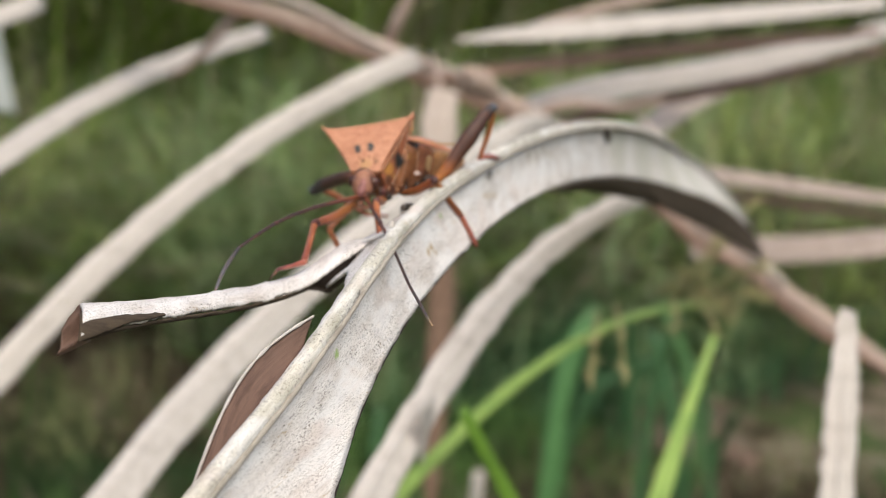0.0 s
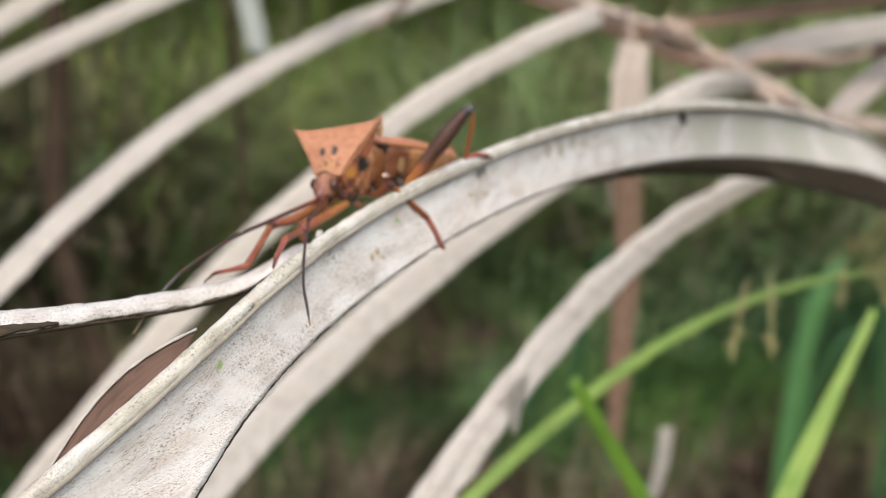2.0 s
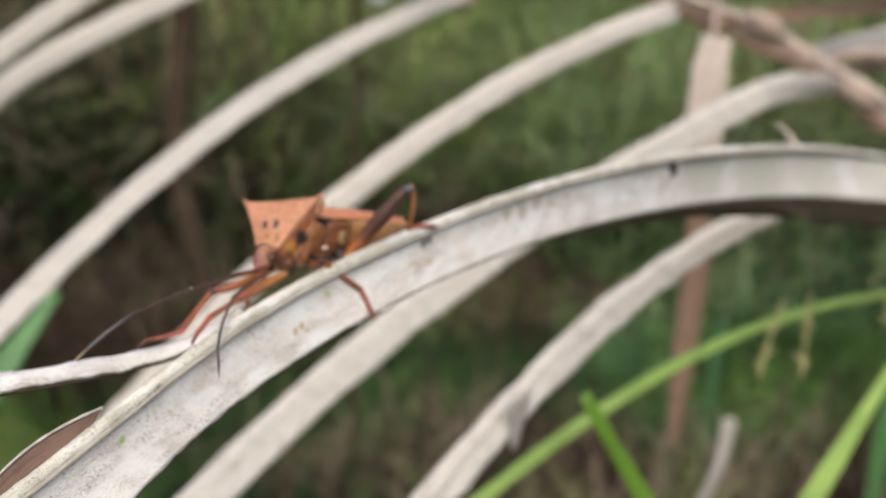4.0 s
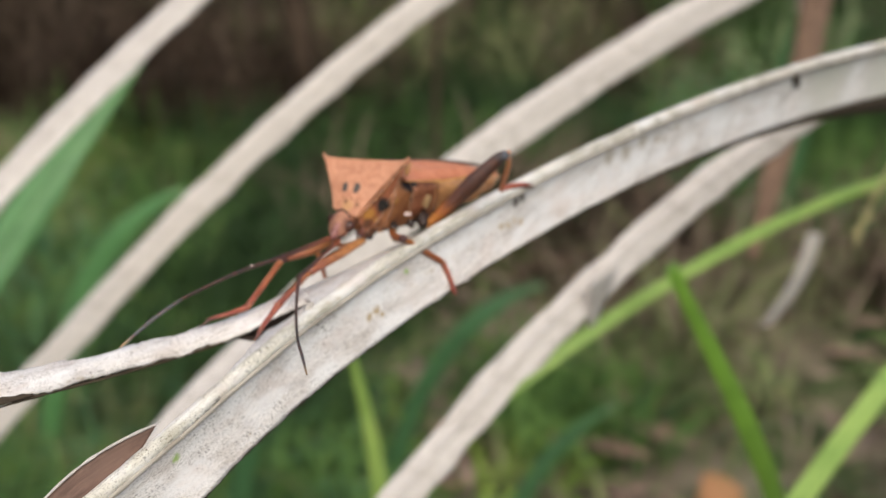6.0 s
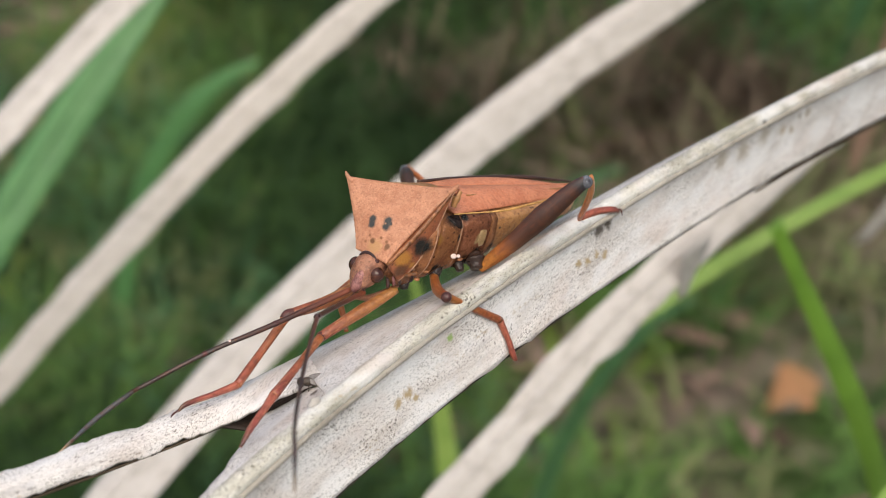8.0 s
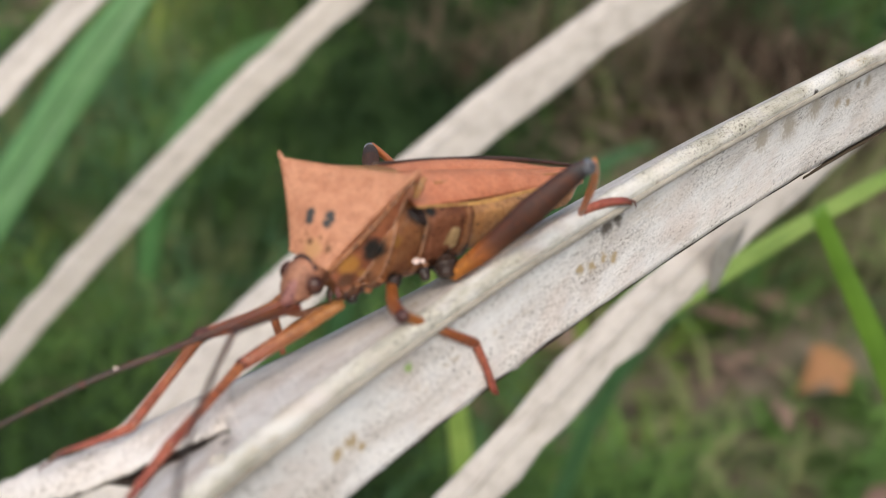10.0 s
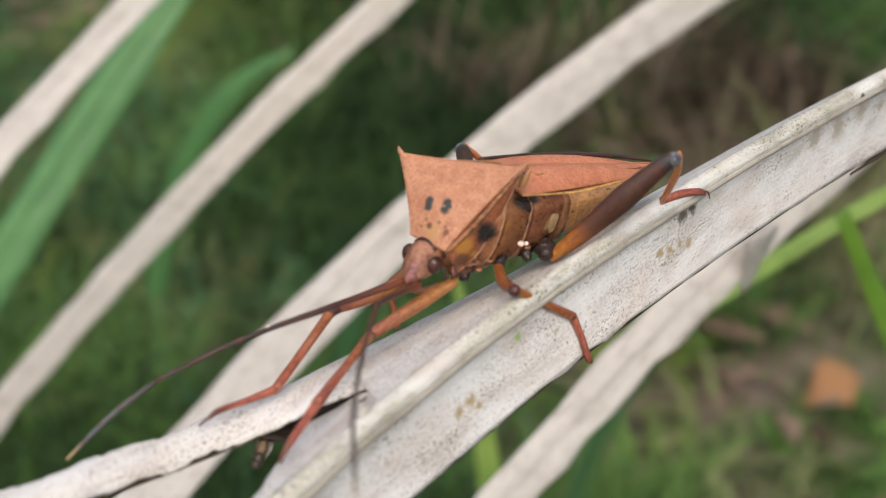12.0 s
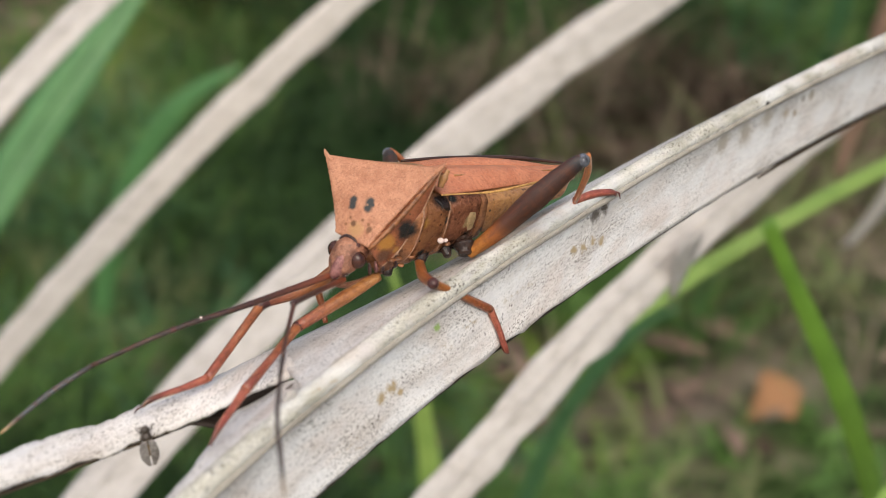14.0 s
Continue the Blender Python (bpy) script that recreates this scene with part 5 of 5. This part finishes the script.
for k in range(5):
    part("throat_fold", limb([loc(-5.05 + 0.42 * k, -15.35 + 0.28 * k, 944.35 + 0.05 * k), loc(-4.95 + 0.42 * k, -15.45 + 0.28 * k, 943.8), loc(-5.0 + 0.4 * k, -15.1 + 0.28 * k, 943.3)], [0.1, 0.17, 0.1], 7), M_SNOUT if k % 2 else M_CROWN, insect, "wrinkled dark fold of the throat" if not k else "")
part("chest", ball((-4.3, -14.0, 944.0), (1.05, 1.0, 1.0)), M_SIDE, insect)
for c, r in (((-3.9, -14.4, 943.3), 0.55), ((-6.2, -13.0, 943.1), 0.6), ((-1.7, -12.8, 943.6), 0.66), ((1.3, -11.6, 943.9), 0.85), ((0.1, -12.2, 943.7), 0.45)):
    part("hip", limb([loc(*c) + Vector((-0.2, 0.75 * r, 0.55 * r)), loc(*c) + Vector((0, 0.2, 0.1)), loc(*c) + Vector((0.15, -0.5 * r, -0.35 * r))], [r * 0.8, r * 1.1, r * 0.6], 12, 1.0, 5, 0.25), M_HIP, insect)

# legs that stand still
hind = part("hind_leg", limb([loc(1.7, -11.6, 943.4), loc(3.6, -11.4, 945.4), loc(6.0, -11.0, 948.2), loc(8.0, -10.5, 950.4), loc(8.8, -10.3, 951.1)],
                             [0.45, 0.75, 1.0, 0.72, 0.5], 14, 0.8), THIGH, insect, "thick hind leg, orange at the base and dark brown towards the knee")
part("knee", ball((8.8, -10.3, 951.0), (0.52, 0.5, 0.5), 3), M_KNEE, hind, "blue-grey knee")
part("shin", limb([loc(9.15, -10.0, 951.2), loc(9.5, -8.4, 949.0), loc(9.2, -6.2, 945.3)], [0.36, 0.5, 0.36], 10, 0.6), HIND_SHIN, hind)
part("foot", limb([loc(9.2, -6.1, 945.25), loc(10.6, -5.0, 945.35), loc(12.0, -4.1, 945.1), loc(12.4, -3.9, 944.8)], [0.36, 0.34, 0.3, 0.14], 8), FOOT, hind)
part("claw", limb([loc(12.2, -4.0, 945.1), loc(12.6, -3.9, 945.0), loc(12.75, -4.1, 944.6)], [0.1, 0.09, 0.03], 6), M_JOINT, hind)
far_hind = part("hind_leg", limb([loc(-3.2, -7.0, 943.6), loc(-4.1, -3.0, 943.6), loc(-4.9, 3.4, 941.9), loc(-5.15, 5.6, 941.0)], [0.45, 0.75, 0.85, 0.6], 12, 0.8), THIGH, insect, "hind leg behind the body, dark brown at the knee")
part("knee", ball((-5.15, 5.9, 941.0), (0.55, 0.55, 0.55), 3), M_KNEE, far_hind, "grey knee")
part("shin", limb([loc(-5.1, 6.0, 941.3), loc(-3.2, 4.4, 940.6), loc(-0.8, 1.0, 938.9)], [0.35, 0.38, 0.25], 10, 0.6), SHIN, far_hind)
part("foot", limb([loc(-0.8, 1.0, 938.9), loc(1.6, 0.6, 938.6)], [0.25, 0.15], 8), FOOT, far_hind)
mid_near = part("middle_leg", limb([loc(-1.7, -13.0, 943.3), loc(-1.3, -15.6, 943.9), loc(-0.6, -18.2, 945.2)], [0.38, 0.46, 0.4], 12), LEG, insect, "red-orange middle leg reaching over the midrib")
part("knee", ball((-0.6, -18.25, 945.2), (0.42, 0.42, 0.42), 2), M_JOINT, mid_near)
part("shin", limb([loc(-0.6, -18.2, 945.2), loc(1.3, -16.6, 943.3), loc(3.5, -14.8, 941.1)], [0.36, 0.32, 0.36], 10), LEG, mid_near)
part("foot", limb([loc(3.5, -14.8, 941.1), loc(4.3, -15.1, 939.6), loc(4.85, -15.4, 938.3), loc(5.1, -15.3, 937.9)], [0.34, 0.26, 0.28, 0.15], 8), FOOT, mid_near)
mid_far = part("middle_leg", limb([loc(-4.6, -10.8, 943.0), loc(-7.2, -11.4, 941.5), loc(-9.0, -12.0, 940.0)], [0.38, 0.45, 0.35], 12), FRONT, insect)
part("shin", limb([loc(-9.0, -12.0, 940.0), loc(-8.4, -12.6, 938.6), loc(-8.0, -13.4, 937.6)], [0.33, 0.28, 0.2], 10), SHIN, mid_far)
front_far = part("front_leg", limb([loc(-6.4, -13.2, 942.9), loc(-9.0, -15.4, 942.0), loc(-12.0, -17.2, 941.6)], [0.42, 0.55, 0.4], 12), FRONT, insect, "orange front leg stretched out to the torn strip")
part("shin", limb([loc(-12.0, -17.2, 941.6), loc(-13.3, -20.0, 940.5), loc(-14.7, -22.9, 939.3)], [0.38, 0.33, 0.36], 10), SHIN, front_far)
part("knee", limb([loc(-11.6, -17.0, 941.65), loc(-12.0, -17.25, 941.6), loc(-12.25, -17.6, 941.4)], [0.42, 0.48, 0.4], 8), M_JOINT, front_far)
part("foot", limb([loc(-14.7, -22.9, 939.3), loc(-16.2, -24.2, 939.3), loc(-17.7, -25.5, 939.4), loc(-18.2, -26.0, 939.1)], [0.34, 0.24, 0.22, 0.1], 8), FOOT, front_far)

# the front leg that steps forward: thigh at its hip, shin and foot at its knee
HIP, THIGH_LEN, SHIN_LEN, FOOT_LEN = loc(-4.4, -14.6, 942.9), 6.9, 7.9, 4.5
front_near = part("front_leg", limb([(0, 0, 0), (0, 0, -3), (0, 0, -THIGH_LEN)], [0.42, 0.55, 0.42], 12), FRONT, insect, "orange-red front leg stepping forward along the blade")
part("knee", limb([(0, 0, -THIGH_LEN + 0.35), (0, 0, -THIGH_LEN), (0, 0, -THIGH_LEN - 0.3)], [0.4, 0.46, 0.3], 8), M_JOINT, front_near)
front_near_shin = part("front_shin", limb([(0, 0, 0), (0, 0, -3.6), (0, 0, -SHIN_LEN)], [0.38, 0.31, 0.40], 10), SHIN, insect, "red shin of the stepping front leg")
front_near_foot = part("foot", limb([(0, 0, 0), (0, 0.1, -1.5), (0, 0.25, -3.2), (0, 0, -FOOT_LEN)], [0.38, 0.3, 0.27, 0.12], 8), FOOT, front_near_shin)
part("claw", limb([loc(-18.0, -25.8, 939.2), loc(-18.5, -26.2, 939.0), loc(-18.7, -26.2, 938.6)], [0.1, 0.09, 0.03], 6), M_JOINT, front_far)

# feelers, rigid in their bend, turning at the head
def feeler(base, joints, label):
    pts = [Vector((0, 0, 0))] + [Vector(p) for p in joints]
    ob = part("antenna", limb(pts[:4], [0.27, 0.23, 0.19, 0.17], 8, 1.0, 8), FEELER, insect, label)
    d = pts[4] - pts[3]
    ben = pts[3] + d * 0.5 + Vector((0, 0, 0.35))
    part("antenna_tip", limb([pts[3], ben, pts[4]], [0.18, 0.21, 0.1], 8, 1.0, 8), FEELER_END, ob, "grey end of the antenna")
    part("antenna_joint", limb([pts[1] - pts[1].normalized() * 0.3, pts[1], pts[1] + (pts[2] - pts[1]).normalized() * 0.3], [0.2, 0.27, 0.2], 8), M_JOINT, ob)
    part("antenna_joint", limb([pts[2] - (pts[2] - pts[1]).normalized() * 0.3, pts[2], pts[2] + (pts[3] - pts[2]).normalized() * 0.3], [0.16, 0.23, 0.16], 8), M_JOINT, ob)
    return ob


BASE_A, BASE_B = loc(-7.25, -15.85, 943.65), loc(-6.65, -16.25, 943.5)
far_feeler = feeler(BASE_A, [(-5.1, -4.4, 0.04), (-9.46, -7.57, -0.32), (-13.77, -10.71, -1.44), (-18.41, -14.04, -5.23)], "long dark brown antenna with a grey end, held forward")
REACH_B = Vector((-1.2, -6.4, 2.6)).normalized() * 9.0
near_feeler = part("antenna", limb([(0, 0, 0), REACH_B * 0.15, REACH_B * 0.55, REACH_B], [0.25, 0.22, 0.2, 0.2], 8, 1.0, 6), FEELER, insect, "long dark brown antenna hanging over the blade")
part("antenna_joint", limb([REACH_B * 0.96, REACH_B, REACH_B * 1.03], [0.2, 0.27, 0.2], 8), M_JOINT, near_feeler)
near_feeler_end = part("antenna_end", limb([(0, 0, 0), (-0.05, -6.43, 1.36), (0.2, -12.22, 2.18), (0.7, -15.6, 2.6), (1.11, -18.43, 2.97)], [0.17, 0.15, 0.14, 0.15, 0.07], 8, 1.0, 8), FEELER_LONG, near_feeler, "fine dark end of the antenna with a pale tip")


# ---- the small fly that runs about on the blade ----
M_FLY = chitin("dark grey-brown fly", (0.085, 0.065, 0.05), (0.025, 0.02, 0.016), 0.3, 5000, 0.00005)
M_FLY_BELLY = chitin("tan fly belly", (0.24, 0.16, 0.08), (0.07, 0.045, 0.025), 0.4, 5000, 0.00005)
M_FLY_WING = chitin("smoky wing", (0.27, 0.25, 0.235), (0.14, 0.125, 0.115), 0.18, 3000, 0.00003)
fly = thing("small_fly", (0, 0, 0), "tiny dark grey-brown fly with smoky folded wings", "insect")


def blob(centre, radii):
    bm = bmesh.new()
    bmesh.ops.create_icosphere(bm, subdivisions=2, radius=1)
    for v in bm.verts:
        v.co = Vector((centre[0] + v.co.x * radii[0], centre[1] + v.co.y * radii[1], centre[2] + v.co.z * radii[2])) * MM
    return finish(bm)


part("fly_head", blob((-0.95, 0, 0.42), (0.26, 0.32, 0.28)), M_FLY, fly)
part("fly_thorax", blob((-0.45, 0, 0.5), (0.42, 0.36, 0.36)), M_FLY, fly)
part("fly_abdomen", blob((0.3, 0, 0.42), (0.62, 0.34, 0.28)), M_FLY_BELLY, fly, "tan striped belly")
for side in (-1, 1):
    part("fly_wing", shell(lambda u: Vector((-0.35 + 1.85 * u, side * 0.05, 0.86 - 0.22 * u)), lambda u: Vector((-0.35 + 1.85 * u, side * (0.08 + 0.52 * math.sin(math.pi * min(1, 0.12 + u * 0.8)) ** 0.7), 0.74 - 0.22 * u)), 14, 5, 0.06, 0.03), M_FLY_WING, fly, "smoky folded wing")
    for x, reach_x in ((-0.7, -0.5), (-0.45, 0.1), (-0.2, 0.6)):
        part("fly_leg", limb([(x, side * 0.2, 0.35), (x + reach_x * 0.4, side * 0.42, 0.42), (x + reach_x * 0.7, side * 0.55, 0.0)], [0.05, 0.04, 0.03], 6, 1.0, 4), M_FLY, fly)


part("pale_speck", blob((-7.95, -6.45, -0.02), (0.13, 0.13, 0.12)), M_DROP, far_feeler, "tiny pale speck on the antenna")


def perched(at, heading, back):
    """A pose of the fly at a place (mm): its head towards 'heading', its back towards 'back'."""
    x = -Vector(heading).normalized()
    z = Vector(back)
    z = (z - x * x.dot(z)).normalized()
    return Matrix.Translation(Vector(at) * MM) @ Matrix((x, z.cross(x), z)).transposed().to_4x4()


def turned(base, v):
    """A pose at base (mm), turned by a rotation vector."""
    v = Vector(v)
    return Matrix.Translation(base * MM) @ (Matrix.Rotation(v.length, 4, v.normalized()) if v.length > 1e-6 else Matrix())


def along(p0, p1):
    """A pose at p0 (mm) whose downward axis points to p1."""
    z = (p0 - p1).normalized()
    x = Vector((0, 0, 1)).cross(z).normalized()
    return Matrix.Translation(p0 * MM) @ Matrix((x, z.cross(x), z)).transposed().to_4x4()


def reach(knee, toe):
    """Poses of thigh, shin and, in the shin's space, foot, for a knee direction and a foothold; the ankle bends upwards."""
    knee = HIP + (loc(*knee) - HIP).normalized() * THIGH_LEN
    t = loc(*toe) - knee
    d = min(t.length, SHIN_LEN + FOOT_LEN - 0.03)
    a = math.acos(max(-1, min(1, (SHIN_LEN ** 2 + d * d - FOOT_LEN ** 2) / (2 * SHIN_LEN * d))))
    f = t.normalized()
    out = Vector((0.25, 0.3, -1 if d < 11 else 1))
    out = (out - f * f.dot(out)).normalized()
    ankle = knee + (f * math.cos(a) + out * math.sin(a)) * SHIN_LEN
    thigh, shin, foot = along(HIP, knee), along(knee, ankle), along(ankle, knee + t)
    return thigh, shin, shin.inverted() @ foot


def motions():
    walk(far_feeler, [(t, turned(BASE_A, v)) for t, v in (
        (0, (-0.45, -0.38, -0.08)), (0.5, (-0.173, -0.105, -0.032)), (1.5, (0.103, -0.037, 0.036)), (2.5, (0.133, -0.109, 0.004)),
        (3.0, (0.203, 0.3, 0.25)), (6.5, (0.168, 0.195, 0.12)), (7.5, (0.204, 0.154, 0.098)), (8.5, (0.262, -0.057, -0.13)),
        (11, (0.125, 0.002, -0.036)), (12, (0, 0, 0)), (14, (0.133, 0.126, 0.012)))])
    bends = [(t, turned(BASE_B, v), Matrix.Translation(REACH_B * MM) @ turned(Vector(), v).inverted() @ turned(Vector(), w)) for t, v, w in (
        (0, (0.452, -0.09, -0.006), (0.426, 0.413, -0.155)), (0.5, (0.5, -0.099, 0.008), (0.348, 0.357, -0.198)), (1.5, (0.412, -0.101, -0.06), (0.366, 0.239, -0.171)),
        (2.5, (0.32, -0.097, -0.098), (0.41, 0.026, -0.147)), (3.0, (0.352, -0.108, -0.087), (0.364, -0.216, -0.138)), (6.5, (0.28, -0.119, -0.169), (0.06, -0.019, 0.086)),
        (7.5, (0.133, -0.077, -0.131), (0.132, 0.191, 0.007)), (8.5, (-0.106, -0.001, -0.066), (-0.03, 0.216, -0.026)), (12, (-0.079, 0.0, -0.044), (0, 0, 0)), (14, (-0.021, -0.031, -0.085), (0.067, -0.071, 0.055)))]
    walk(near_feeler, [(r[0], r[1]) for r in bends])
    walk(near_feeler_end, [(r[0], r[2]) for r in bends])
    walk(fly, [(t, perched(p, h, b)) for t, p, h, b in (
        (0, (-4.75, -22.6, 943.1), (-0.5, -0.6, 0.2), (-0.5, 0.3, 0.8)), (0.6, (-4.55, -22.3, 943.1), (-0.5, -0.6, 0.2), (-0.5, 0.3, 0.8)),
        (0.7, (-5.0, -20.8, 941.6), (-0.2, 0.3, -0.6), (-0.6, 0.5, 0.5)), (0.78, (-3.2, -18.5, 938.8), (0.6, 0.3, -0.6), (-0.6, 0.6, -0.1)),
        (0.88, (0.5, -16.9, 937.9), (0.8, 0.2, -0.3), (-0.1, 0.4, -0.9)), (1.0, (2.6, -16.9, 937.9), (0.5, -0.4, -0.4), (0.3, 0.2, -0.9)),
        (1.2, (2.9, -17.0, 937.8), (0.3, -0.3, -0.9), (0.5, -0.3, -0.5)), (1.5, (4.0, -16.3, 937.6), (0.3, -0.3, -0.9), (0.5, -0.3, -0.5)),
        (1.7, (3.2, -15.2, 938.0), (-0.6, 0.2, -0.4), (0.1, 0.2, -0.9)), (2.2, (-2.0, -17.5, 937.6), (-0.8, -0.3, -0.1), (-0.1, 0.2, -0.9)),
        (5.6, (-10.6, -21.5, 937.4), (-0.8, -0.5, 0.0), (-0.1, 0.3, -0.9)), (6.1, (-11.6, -22.9, 937.4), (-0.7, -0.6, 0.4), (-0.4, 0.5, -0.6)),
        (6.35, (-10.9, -23.3, 938.9), (0.3, -0.3, 0.9), (-0.8, -0.3, 0.4)), (6.6, (-9.9, -23.5, 940.0), (-0.3, -0.2, 0.8), (-0.5, -0.4, 0.8)),
        (7.0, (-9.4, -23.4, 940.3), (-0.9, -0.3, 0.1), (-0.2, -0.3, 0.9)), (8.0, (-9.3, -23.4, 940.3), (-0.95, -0.3, 0.1), (-0.2, -0.3, 0.9)),
        (8.7, (-9.3, -23.3, 940.3), (-0.9, -0.4, 0.0), (-0.2, -0.3, 0.9)), (9.3, (-10.6, -23.6, 939.3), (-0.7, 0.1, -0.7), (-0.6, -0.4, 0.6)),
        (9.7, (-12.0, -23.0, 937.3), (-0.7, 0.1, -0.5), (-0.6, -0.2, -0.6)), (10.5, (-13.6, -22.9, 937.0), (-0.7, -0.5, 0.0), (-0.1, 0.2, -0.9)),
        (11.4, (-14.6, -24.0, 937.3), (-0.5, -0.8, 0.0), (-0.1, 0.1, -0.9)), (11.7, (-15.2, -25.4, 937.2), (-0.3, -0.8, -0.1), (0.0, -0.1, -0.9)),
        (12.1, (-15.3, -25.8, 937.0), (-0.1, -0.7, -0.4), (0.2, -0.2, -0.9)), (12.5, (-15.8, -26.0, 937.4), (-0.7, -0.4, -0.1), (0.1, -0.2, -0.9)),
        (12.9, (-16.9, -26.8, 937.6), (-0.8, -0.4, 0.0), (0.1, -0.4, -0.9)), (13.3, (-18.3, -27.4, 937.8), (-0.9, -0.3, 0.0), (0.1, -0.5, -0.8)),
        (13.6, (-17.9, -27.3, 937.6), (-0.8, -0.4, 0.1), (0.1, -0.4, -0.9)), (14, (-17.7, -27.2, 937.4), (-0.2, 0.2, 0.9), (0.3, -0.8, -0.1)))])
    steps = [(t, *reach(k, p)) for t, k, p in (
        (0, (-7.2, -20.6, 943.9), (-10.1, -29.4, 941.8)), (0.6, (-7.2, -20.6, 943.9), (-10.1, -29.4, 941.8)), (0.7, (-8.0, -20.2, 943.6), (-11.2, -29.8, 942.6)),
        (0.85, (-9.3, -19.3, 941.6), (-12.8, -30.7, 941.0)), (3.0, (-9.3, -19.2, 941.4), (-12.9, -30.8, 940.9)), (14, (-9.3, -19.2, 941.4), (-13.0, -30.9, 940.8)))]
    walk(front_near, [(r[0], r[1]) for r in steps])
    walk(front_near_shin, [(r[0], r[2]) for r in steps])
    walk(front_near_foot, [(r[0], r[3]) for r in steps])


motions()
